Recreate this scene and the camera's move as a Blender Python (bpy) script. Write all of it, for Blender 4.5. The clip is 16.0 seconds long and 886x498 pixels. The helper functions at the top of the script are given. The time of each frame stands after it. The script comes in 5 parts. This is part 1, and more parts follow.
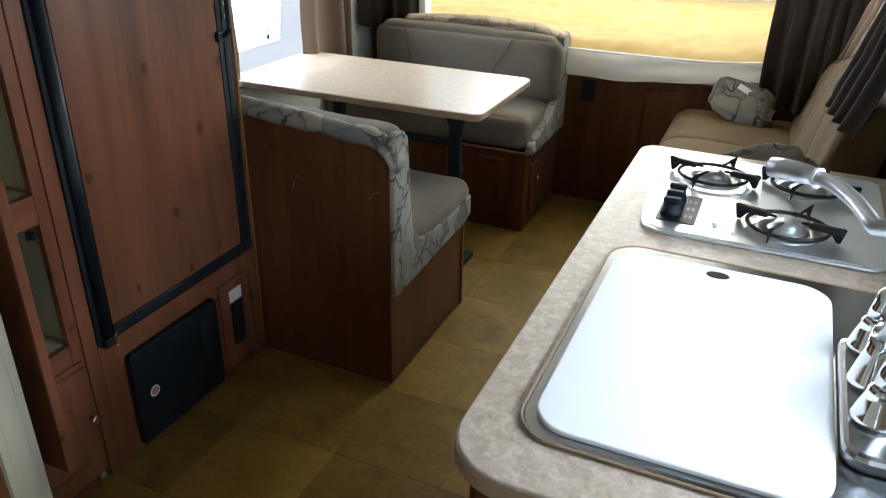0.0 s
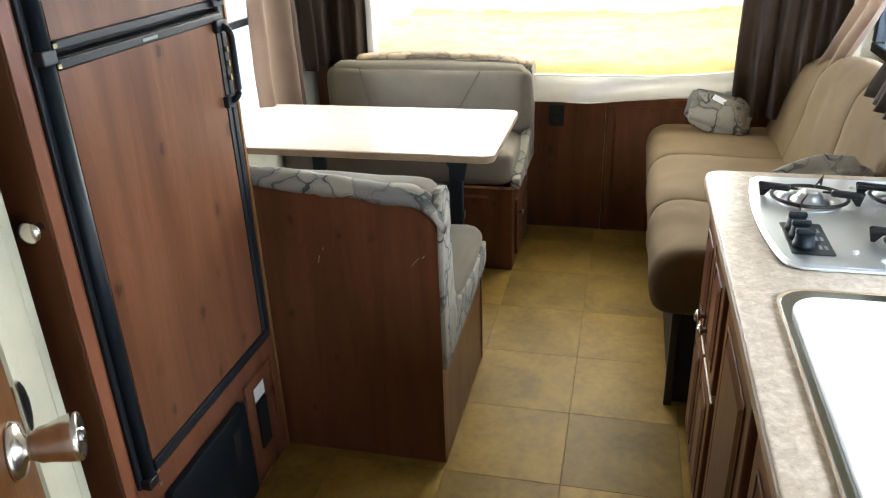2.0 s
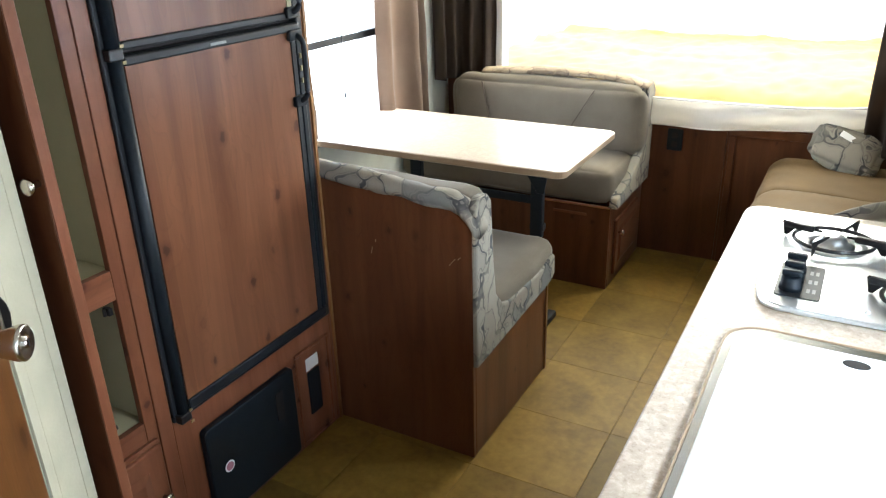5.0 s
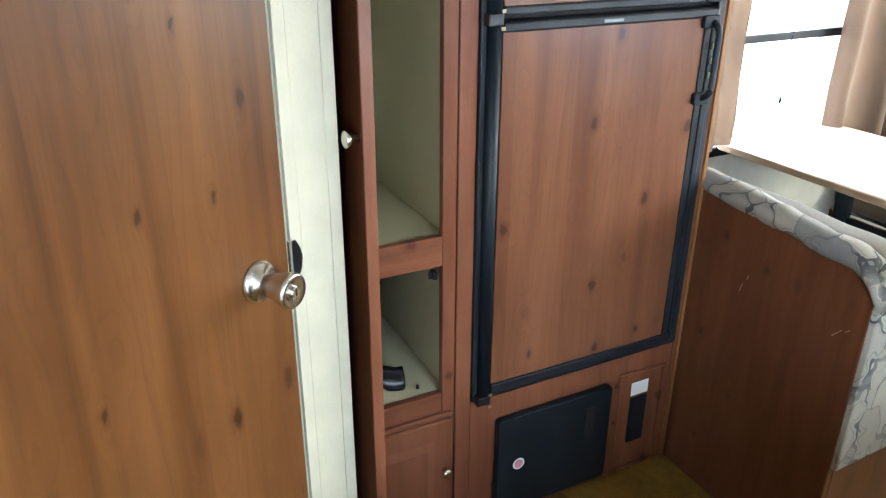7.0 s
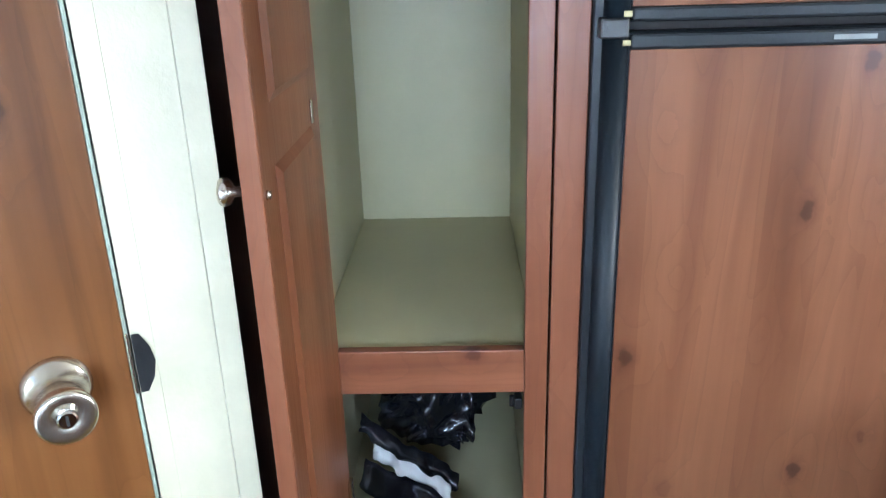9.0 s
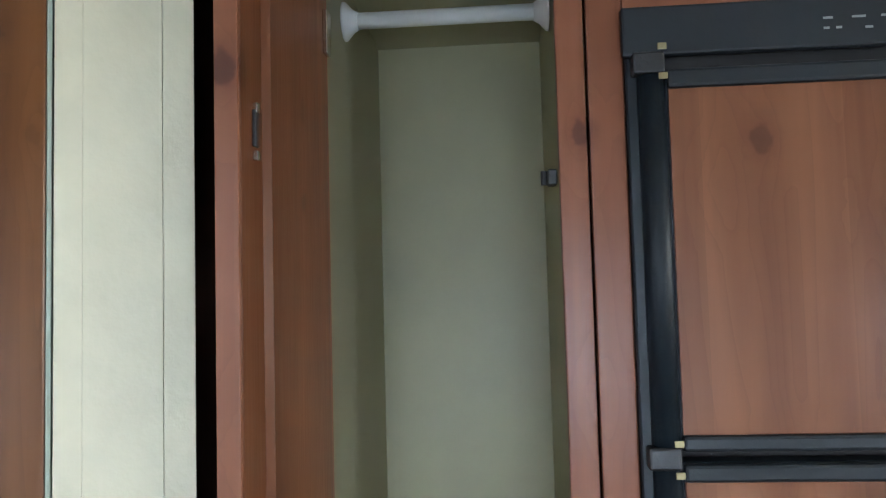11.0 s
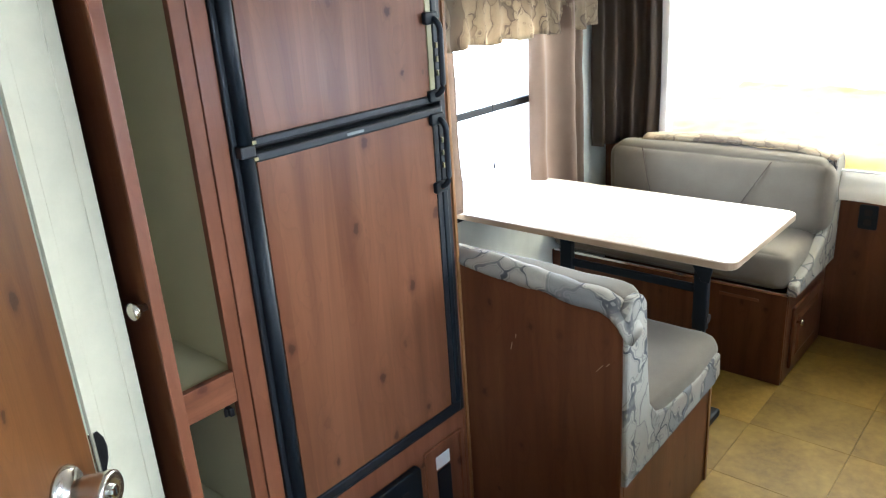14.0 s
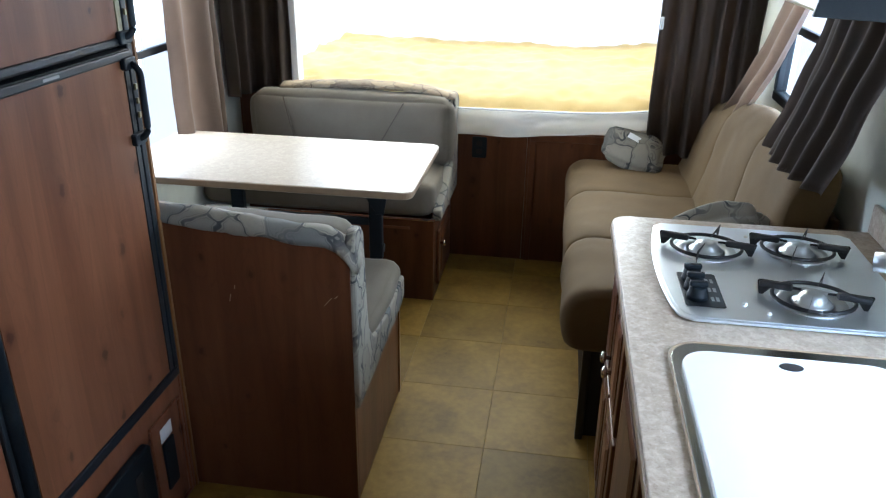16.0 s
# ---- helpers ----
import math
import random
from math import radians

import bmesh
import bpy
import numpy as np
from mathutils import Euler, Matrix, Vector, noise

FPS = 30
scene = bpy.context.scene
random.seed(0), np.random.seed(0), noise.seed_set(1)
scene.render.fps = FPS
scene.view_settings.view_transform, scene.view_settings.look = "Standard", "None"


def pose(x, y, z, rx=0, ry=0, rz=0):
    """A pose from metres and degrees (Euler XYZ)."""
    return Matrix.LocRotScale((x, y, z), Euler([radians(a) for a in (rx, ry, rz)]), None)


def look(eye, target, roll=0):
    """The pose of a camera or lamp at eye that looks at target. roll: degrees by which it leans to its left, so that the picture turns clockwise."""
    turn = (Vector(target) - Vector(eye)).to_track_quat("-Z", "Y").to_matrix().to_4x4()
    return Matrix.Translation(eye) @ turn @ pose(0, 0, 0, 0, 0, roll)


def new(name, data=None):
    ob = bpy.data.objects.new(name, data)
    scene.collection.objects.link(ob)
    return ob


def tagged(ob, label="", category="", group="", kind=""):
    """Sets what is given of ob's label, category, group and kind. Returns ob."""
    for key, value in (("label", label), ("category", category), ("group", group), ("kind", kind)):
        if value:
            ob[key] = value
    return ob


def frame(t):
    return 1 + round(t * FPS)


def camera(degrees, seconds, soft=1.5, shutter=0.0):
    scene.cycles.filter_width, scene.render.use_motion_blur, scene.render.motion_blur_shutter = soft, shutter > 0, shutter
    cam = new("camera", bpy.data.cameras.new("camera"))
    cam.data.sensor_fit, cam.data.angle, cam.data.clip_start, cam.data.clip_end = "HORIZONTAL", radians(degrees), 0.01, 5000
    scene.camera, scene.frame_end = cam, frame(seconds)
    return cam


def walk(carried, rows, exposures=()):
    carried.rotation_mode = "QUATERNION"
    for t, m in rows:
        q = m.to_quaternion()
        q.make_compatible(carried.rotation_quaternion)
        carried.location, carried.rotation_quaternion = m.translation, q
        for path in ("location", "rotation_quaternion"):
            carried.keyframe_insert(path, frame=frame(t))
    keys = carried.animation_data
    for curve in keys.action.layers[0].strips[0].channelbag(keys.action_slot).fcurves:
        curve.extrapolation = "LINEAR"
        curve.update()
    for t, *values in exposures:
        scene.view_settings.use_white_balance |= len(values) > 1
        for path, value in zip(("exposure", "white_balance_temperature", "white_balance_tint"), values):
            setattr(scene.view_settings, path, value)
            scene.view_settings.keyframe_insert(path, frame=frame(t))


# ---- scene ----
cam = camera(60.4, 16.0, soft=1.2)
PATH = [
    (0, (0.253, 0.097, 1.493), (-0.46, 1.734, 0.591), 1.2),
    (0.5, (0.253, 0.15, 1.469), (-0.507, 1.749, 0.539), -1.6),
    (1, (0.076, 0.162, 1.487), (-0.595, 1.767, 0.501), -2.7),
    (1.5, (-0.107, 0.183, 1.503), (-0.683, 1.872, 0.6), -3.4),
    (2, (-0.249, 0.179, 1.482), (-0.689, 1.94, 0.642), -2.1),
    (2.5, (-0.29, 0.18, 1.472), (-0.657, 1.992, 0.71), -0.8),
    (3, (-0.288, 0.167, 1.49), (-0.61, 2.04, 0.867), 0.1),
    (3.2, (-0.284, 0.169, 1.497), (-0.589, 2.053, 0.901), 0.3),
    (5.3, (0.246, 0.218, 1.503), (-0.835, 1.683, 0.674), -3.0),
    (5.5, (0.291, 0.241, 1.499), (-0.915, 1.611, 0.679), -3.7),
    (6, (0.352, 0.235, 1.506), (-1.027, 1.449, 0.716), -3.2),
    (6.5, (0.292, 0.314, 1.491), (-1.224, 1.355, 0.703), -1.8),
    (7, (0.131, 0.472, 1.468), (-1.494, 1.296, 0.642), 0.3),
    (7.5, (0.017, 0.653, 1.445), (-1.668, 1.292, 0.577), 1.8),
    (8, (-0.108, 0.82, 1.372), (-1.83, 1.225, 0.439), 2.1),
    (8.2, (-0.135, 0.918, 1.355), (-1.886, 1.12, 0.41), 0.3),
    (10.3, (-0.293, 1.09, 1.347), (-2.217, 0.902, 0.832), -2.4),
    (10.5, (-0.308, 1.082, 1.391), (-2.264, 0.912, 1.013), -2.5),
    (10.6, (-0.327, 1.1, 1.405), (-2.294, 0.889, 1.111), -1.5),
    (11, (-0.318, 1.065, 1.448), (-2.308, 0.909, 1.569), -1.5),
    (11.5, (-0.312, 1.021, 1.543), (-2.281, 0.953, 1.886), 0.0),
    (12, (-0.296, 0.973, 1.543), (-2.267, 1.095, 1.862), 2.2),
    (12.5, (-0.272, 0.769, 1.582), (-2.123, 1.526, 1.592), 2.1),
    (13, (-0.205, 0.634, 1.563), (-1.858, 1.732, 1.317), 0.9),
    (13.5, (-0.066, 0.48, 1.527), (-1.544, 1.753, 1.086), -2.5),
    (14, (0.076, 0.397, 1.565), (-1.176, 1.801, 0.886), -3.9),
    (14.5, (0.057, 0.313, 1.534), (-0.848, 1.918, 0.755), -3.0),
    (15, (-0.036, 0.271, 1.518), (-0.609, 2.007, 0.706), -0.8),
    (15.5, (-0.148, 0.226, 1.535), (-0.496, 2.017, 0.716), 0.7),
    (16, (-0.2, 0.202, 1.547), (-0.472, 2.012, 0.742), 0.9),
]
# seconds, stops, kelvin
EXPO = [(0.0, -0.80, 5600), (1.0, -0.64, 5650), (1.5, -0.02, 5700), (2.5, 0.28, 5750), (3.0, 0.42, 5750), (5.5, 0.24, 5700), (6.5, 0.44, 5650), (8.0, 0.98, 5150), (10.5, 0.6, 5250), (11.0, 0.36, 5500), (11.5, 0.9, 6050), (12.0, 1.06, 5900), (12.5, 0.98, 5650), (13.0, 0.9, 5600), (13.5, 0.66, 5550), (14.0, 0.54, 5350), (14.5, 0.54, 5300), (15.5, -0.10, 5150), (16.0, -0.38, 5050)]
walk(cam, [(t, look(eye, target, roll)) for t, eye, target, roll in PATH], exposures=[(t, s, k, 10) for t, s, k in EXPO])

# ---- light ----
world = bpy.data.worlds.new("sky")
scene.world = world
world.use_nodes = True
wn, wl = world.node_tree.nodes, world.node_tree.links
wn.clear()
sky = wn.new("ShaderNodeTexSky")
sky.sky_type, sky.sun_disc = "NISHITA", False
sky.sun_elevation, sky.sun_rotation = radians(50), radians(200)
bg = wn.new("ShaderNodeBackground")
bg.inputs[1].default_value = 0.15
wo = wn.new("ShaderNodeOutputWorld")
wl.new(sky.outputs[0], bg.inputs[0])
wl.new(bg.outputs[0], wo.inputs[0])

sun = new("sun", bpy.data.lights.new("sun", "SUN"))
sun.data.energy, sun.data.angle, sun.data.color = 4.5, radians(0.5), (1.0, 0.95, 0.86)
sun.matrix_world = look((0, 0, 0), (0.35, 0.45, -0.75))


def window_light(name, eye, target, w, h, power, colour):
    """Daylight that enters by one opening."""
    ob = new(name, bpy.data.lights.new(name, "AREA"))
    ob.data.shape, ob.data.size, ob.data.size_y = "RECTANGLE", w, h
    ob.data.energy, ob.data.color = power, colour
    ob.matrix_world = look(eye, target)
    return ob


window_light("daylight_tent", (-0.55, 4.85, 1.66), (-0.5, 2.6, 0.25), 2.0, 0.7, 78, (1.0, 0.92, 0.70))
window_light("daylight_tent_roof", (-0.5, 4.15, 1.93), (-0.5, 3.5, 0.0), 1.9, 0.6, 58, (1.0, 0.92, 0.70))
window_light("daylight_dinette", (-1.86, 2.72, 1.1), (-0.5, 2.72, 0.95), 0.72, 0.7, 28, (0.90, 0.96, 1.0))
window_light("daylight_sofa", (0.76, 2.95, 1.18), (-0.5, 2.95, 0.9), 0.6, 0.4, 20, (0.90, 0.96, 1.0))
# added fill lamp for the door side, outside an entry gap out of view
window_light("daylight_entry", (0.86, -0.1, 1.15), (-1.0, 0.7, 1.0), 0.62, 1.6, 1.6, (0.92, 0.97, 1.0))
window_light("daylight_galley", (0.80, 1.10, 1.24), (0.10, 1.12, -0.05), 0.62, 0.36, 26, (0.87, 0.95, 1.0))

# ---- materials ----
def nodes_of(name):
    m = bpy.data.materials.new(name)
    m.use_nodes = True
    nt = m.node_tree
    return m, nt.nodes, nt.links, nt.nodes["Principled BSDF"]


def mapping(n, l, scale, rot=(0, 0, 0)):
    tc, mp = n.new("ShaderNodeTexCoord"), n.new("ShaderNodeMapping")
    mp.inputs["Scale"].default_value = scale
    mp.inputs["Rotation"].default_value = rot
    l.new(tc.outputs["Object"], mp.inputs[0])
    return mp.outputs[0]


def noise_of(n, l, vec, scale, detail=4.0, rough=0.55, distort=0.0):
    t = n.new("ShaderNodeTexNoise")
    t.inputs["Scale"].default_value, t.inputs["Detail"].default_value = scale, detail
    t.inputs["Roughness"].default_value, t.inputs["Distortion"].default_value = rough, distort
    l.new(vec, t.inputs["Vector"])
    return t.outputs["Fac"]


def ramp(n, l, fac, stops):
    r = n.new("ShaderNodeValToRGB")
    e = r.color_ramp.elements
    while len(e) < len(stops):
        e.new(0.5)
    for k, (p, c) in zip(e, stops):
        k.position, k.color = p, (*c, 1) if len(c) == 3 else c
    l.new(fac, r.inputs[0])
    return r.outputs[0]


def mix(n, l, fac, a, b, how="MIX"):
    x = n.new("ShaderNodeMix")
    x.data_type, x.blend_type = "RGBA", how
    for sock, v in ((x.inputs[0], fac), (x.inputs[6], a), (x.inputs[7], b)):
        if isinstance(v, (int, float)):
            sock.default_value = v
        elif isinstance(v, tuple):
            sock.default_value = (*v, 1)
        else:
            l.new(v, sock)
    return x.outputs[2]


def math_of(n, l, op, a, b=0.0, c=0.0):
    x = n.new("ShaderNodeMath")
    x.operation = op
    for sock, v in zip(x.inputs, (a, b, c)):
        if isinstance(v, (int, float)):
            sock.default_value = v
        else:
            l.new(v, sock)
    return x.outputs[0]


def bump(n, l, p, height, strength, dist=0.002):
    b = n.new("ShaderNodeBump")
    b.inputs["Strength"].default_value, b.inputs["Distance"].default_value = strength, dist
    l.new(height, b.inputs["Height"])
    l.new(b.outputs[0], p.inputs["Normal"])


def plain(name, c, rough=0.5, metal=0.0, vary=0.12, scale=9.0, fine=160.0, relief=0.08, stretch=(1, 1, 1), coat=0.0, shine=0.5):
    """A painted, moulded or metal surface: colour with faint mottling and fine grain."""
    m, n, l, p = nodes_of(name)
    v = mapping(n, l, stretch)
    a, b = noise_of(n, l, v, scale, 5), noise_of(n, l, v, fine, 2)
    lo, hi = tuple(x * (1 - vary) for x in c), tuple(min(1, x * (1 + vary)) for x in c)
    col = ramp(n, l, a, [(0.3, lo), (0.7, hi)])
    l.new(mix(n, l, 0.12, col, ramp(n, l, b, [(0.35, lo), (0.65, hi)]), "OVERLAY"), p.inputs["Base Color"])
    l.new(math_of(n, l, "MULTIPLY_ADD", a, 0.16, rough - 0.08), p.inputs["Roughness"])
    p.inputs["Metallic"].default_value, p.inputs["Coat Weight"].default_value = metal, coat
    p.inputs["Specular IOR Level"].default_value = shine
    bump(n, l, p, b, relief)
    return m


def wood(name, base, light, dark, axis="z", rough=0.34, stave=0.062, knots=1.0, phase=0.0, lean=1.0):
    """Knotty laminate whose grain runs along one axis, in staves of slightly different tone."""
    m, n, l, p = nodes_of(name)
    raw0 = mapping(n, l, (1, 1, 1))
    sep = n.new("ShaderNodeSeparateXYZ")
    l.new(raw0, sep.inputs[0])
    across = {"x": ("Y", "Z"), "y": ("X", "Z"), "z": ("X", "Y")}[axis]
    u = math_of(n, l, "MULTIPLY_ADD", sep.outputs[across[1]], lean, sep.outputs[across[0]])
    cmb = n.new("ShaderNodeCombineXYZ")
    l.new(u, cmb.inputs[0])
    l.new(sep.outputs[axis.upper()], cmb.inputs[1])
    raw = cmb.outputs[0]

    def stretch(a, b):
        m2 = n.new("ShaderNodeMapping")
        m2.inputs["Scale"].default_value = (a, b, 1)
        l.new(raw, m2.inputs[0])
        return m2.outputs[0]

    v = stretch(9.0, 0.7)
    s = u
    s = math_of(n, l, "FLOOR", math_of(n, l, "DIVIDE", math_of(n, l, "ADD", s, phase), stave))
    wn_ = n.new("ShaderNodeTexWhiteNoise")
    wn_.noise_dimensions = "1D"
    l.new(s, wn_.inputs["W"])
    big = noise_of(n, l, v, 1.7, 3, 0.5, 0.6)
    col = ramp(n, l, big, [(0.14, dark), (0.46, base), (0.72, light)])
    col = mix(n, l, 0.24, col, ramp(n, l, wn_.outputs["Value"], [(0.0, tuple(x * 0.62 for x in base)), (1.0, light)]))
    ring = math_of(n, l, "MULTIPLY", noise_of(n, l, v, 1.5, 1, 0.4, 0.5), 9.0)
    fine = noise_of(n, l, stretch(130.0, 3.5), 2.0, 3, 0.7)
    col = mix(n, l, math_of(n, l, "MULTIPLY", fine, 0.15), col, dark)
    if knots:
        vo = n.new("ShaderNodeTexVoronoi")
        vo.voronoi_dimensions = "2D"
        vo.inputs["Scale"].default_value, vo.inputs["Randomness"].default_value = 1.0, 1.0
        wob = n.new("ShaderNodeVectorMath")
        wob.operation = "MULTIPLY_ADD"
        wob.inputs[1].default_value = (0.12, 0.09, 0.0)
        nz = n.new("ShaderNodeTexNoise")
        nz.inputs["Scale"].default_value = 55
        l.new(raw, nz.inputs["Vector"])
        l.new(nz.outputs["Color"], wob.inputs[0])
        l.new(stretch(7.4, 5.0), wob.inputs[2])
        l.new(wob.outputs[0], vo.inputs["Vector"])
        kr = n.new("ShaderNodeSeparateColor")
        l.new(vo.outputs["Color"], kr.inputs[0])
        size = math_of(n, l, "MULTIPLY_ADD", kr.outputs[1], 1.3, 0.75)
        k = ramp(n, l, math_of(n, l, "MULTIPLY", vo.outputs["Distance"], size), [(0.0, (1, 1, 1)), (0.055, (0.9, 0.9, 0.9)), (0.08, (0.34, 0.34, 0.34)), (0.17, (0, 0, 0))])
        k = math_of(n, l, "MULTIPLY", k, ramp(n, l, kr.outputs[0], [(0.35, (0, 0, 0)), (0.55, (1, 1, 1))]))
        swirl = ramp(n, l, vo.outputs["Distance"], [(0.0, (1, 1, 1)), (0.12, (0.55, 0.55, 0.55)), (0.38, (0, 0, 0))])
        ring = math_of(n, l, "MULTIPLY_ADD", swirl, 2.0, ring)
        col = mix(n, l, math_of(n, l, "MULTIPLY", k, 0.85 * knots), col, (dark[0] * 0.55, dark[1] * 0.42, dark[2] * 0.45))
    ring = math_of(n, l, "POWER", math_of(n, l, "FRACT", ring), 5.0)
    col = mix(n, l, math_of(n, l, "MULTIPLY", ring, 0.17), col, dark)
    l.new(col, p.inputs["Base Color"])
    l.new(math_of(n, l, "MULTIPLY_ADD", fine, 0.2, rough - 0.1), p.inputs["Roughness"])
    p.inputs["Specular IOR Level"].default_value = 0.25
    bump(n, l, p, fine, 0.10, 0.001)
    return m


def cloth(name, c, c2, scale=700.0, rough=0.9, sheen=0.25, mottle=6.0, relief=0.25):
    m, n, l, p = nodes_of(name)
    v = mapping(n, l, (1, 1, 1))
    a, b = noise_of(n, l, v, mottle, 5), noise_of(n, l, v, scale, 2)
    col = ramp(n, l, a, [(0.3, c), (0.7, c2)])
    l.new(mix(n, l, 0.25, col, ramp(n, l, b, [(0.3, tuple(x * 0.6 for x in c)), (0.7, c2)])), p.inputs["Base Color"])
    p.inputs["Roughness"].default_value, p.inputs["Sheen Weight"].default_value = rough, sheen
    bump(n, l, p, b, relief, 0.001)
    return m


def leafy(name, ground, pale, line, tint, scale=11.0):
    """Woven upholstery with large angular leaves, outlined."""
    m, n, l, p = nodes_of(name)
    v = mapping(n, l, (1, 1, 1))
    nz = n.new("ShaderNodeTexNoise")
    nz.inputs["Scale"].default_value = 9
    l.new(v, nz.inputs["Vector"])
    wob = n.new("ShaderNodeVectorMath")
    wob.operation = "MULTIPLY_ADD"
    wob.inputs[1].default_value = (0.20, 0.20, 0.16)
    l.new(nz.outputs["Color"], wob.inputs[0])
    l.new(mapping(n, l, (1.0, 1.0, 0.5), (0.5, 0.6, 0.3)), wob.inputs[2])
    edge, cell = n.new("ShaderNodeTexVoronoi"), n.new("ShaderNodeTexVoronoi")
    edge.feature = "DISTANCE_TO_EDGE"
    for t in (edge, cell):
        t.inputs["Scale"].default_value = scale
        l.new(wob.outputs[0], t.inputs["Vector"])
    sep = n.new("ShaderNodeSeparateColor")
    l.new(cell.outputs["Color"], sep.inputs[0])
    col = ramp(n, l, sep.outputs[0], [(0.0, ground), (0.4, pale), (0.7, ground), (1.0, tint)])
    lines = ramp(n, l, edge.outputs["Distance"], [(0.0, (1, 1, 1)), (0.034, (0.9, 0.9, 0.9)), (0.052, (0, 0, 0)), (0.080, (0, 0, 0)), (0.094, (0.65, 0.65, 0.65)), (0.112, (0, 0, 0))])
    worn = ramp(n, l, noise_of(n, l, v, 14, 2), [(0.38, (0.35, 0.35, 0.35)), (0.6, (1, 1, 1))])
    col = mix(n, l, math_of(n, l, "MULTIPLY", lines, worn), col, line)
    vein = math_of(n, l, "FRACT", math_of(n, l, "MULTIPLY", edge.outputs["Distance"], 6.0))
    col = mix(n, l, math_of(n, l, "MULTIPLY", math_of(n, l, "POWER", vein, 3.0), 0.12), col, tint)
    weave = noise_of(n, l, v, 600, 2)
    l.new(mix(n, l, math_of(n, l, "MULTIPLY", weave, 0.3), col, tuple(x * 0.5 for x in ground)), p.inputs["Base Color"])
    p.inputs["Roughness"].default_value = 0.9
    bump(n, l, p, weave, 0.3, 0.001)
    return m


def speckled(name, c, dots, rough=0.35):
    """Laminate worktop with small pale and brown flecks."""
    m, n, l, p = nodes_of(name)
    v = mapping(n, l, (1, 1, 1))
    a = noise_of(n, l, v, 130, 3, 0.6)
    b = noise_of(n, l, v, 45, 4, 0.6, 0.5)
    g = noise_of(n, l, v, 5, 3)
    col = ramp(n, l, a, [(0.34, dots[0]), (0.44, c), (0.56, c), (0.68, dots[1])])
    col = mix(n, l, 0.55, col, ramp(n, l, b, [(0.36, dots[2]), (0.5, c), (0.64, dots[1])]))
    l.new(mix(n, l, math_of(n, l, "MULTIPLY", g, 0.25), col, dots[2]), p.inputs["Base Color"])
    p.inputs["Roughness"].default_value = rough
    bump(n, l, p, a, 0.06, 0.0005)
    return m


def tile_stone(name):
    m, n, l, p = nodes_of(name)
    v = mapping(n, l, (1, 1, 1))
    info = n.new("ShaderNodeObjectInfo")
    off = n.new("ShaderNodeVectorMath")
    off.operation = "MULTIPLY_ADD"
    cmb = n.new("ShaderNodeCombineXYZ")
    for s in cmb.inputs:
        l.new(info.outputs["Random"], s)
    off.inputs[1].default_value = (19, 37, 11)
    l.new(cmb.outputs[0], off.inputs[0])
    l.new(v, off.inputs[2])
    a = noise_of(n, l, off.outputs[0], 5.0, 6, 0.6, 0.4)
    b = noise_of(n, l, off.outputs[0], 40, 4, 0.6)
    col = ramp(n, l, a, [(0.28, (0.130, 0.077, 0.014)), (0.5, (0.232, 0.142, 0.024)), (0.72, (0.315, 0.208, 0.042))])
    col = mix(n, l, 0.35, col, ramp(n, l, b, [(0.3, (0.110, 0.072, 0.018)), (0.7, (0.270, 0.190, 0.048))]))
    tone = ramp(n, l, info.outputs["Random"], [(0.0, (0.74, 0.73, 0.72)), (0.45, (0.94, 0.92, 0.86)), (1.0, (1.12, 1.08, 0.98))])
    l.new(mix(n, l, 1.0, col, tone, "MULTIPLY"), p.inputs["Base Color"])
    l.new(math_of(n, l, "MULTIPLY_ADD", b, 0.15, 0.44), p.inputs["Roughness"])
    p.inputs["Specular IOR Level"].default_value = 0.18
    bump(n, l, p, a, 0.08, 0.001)
    return m


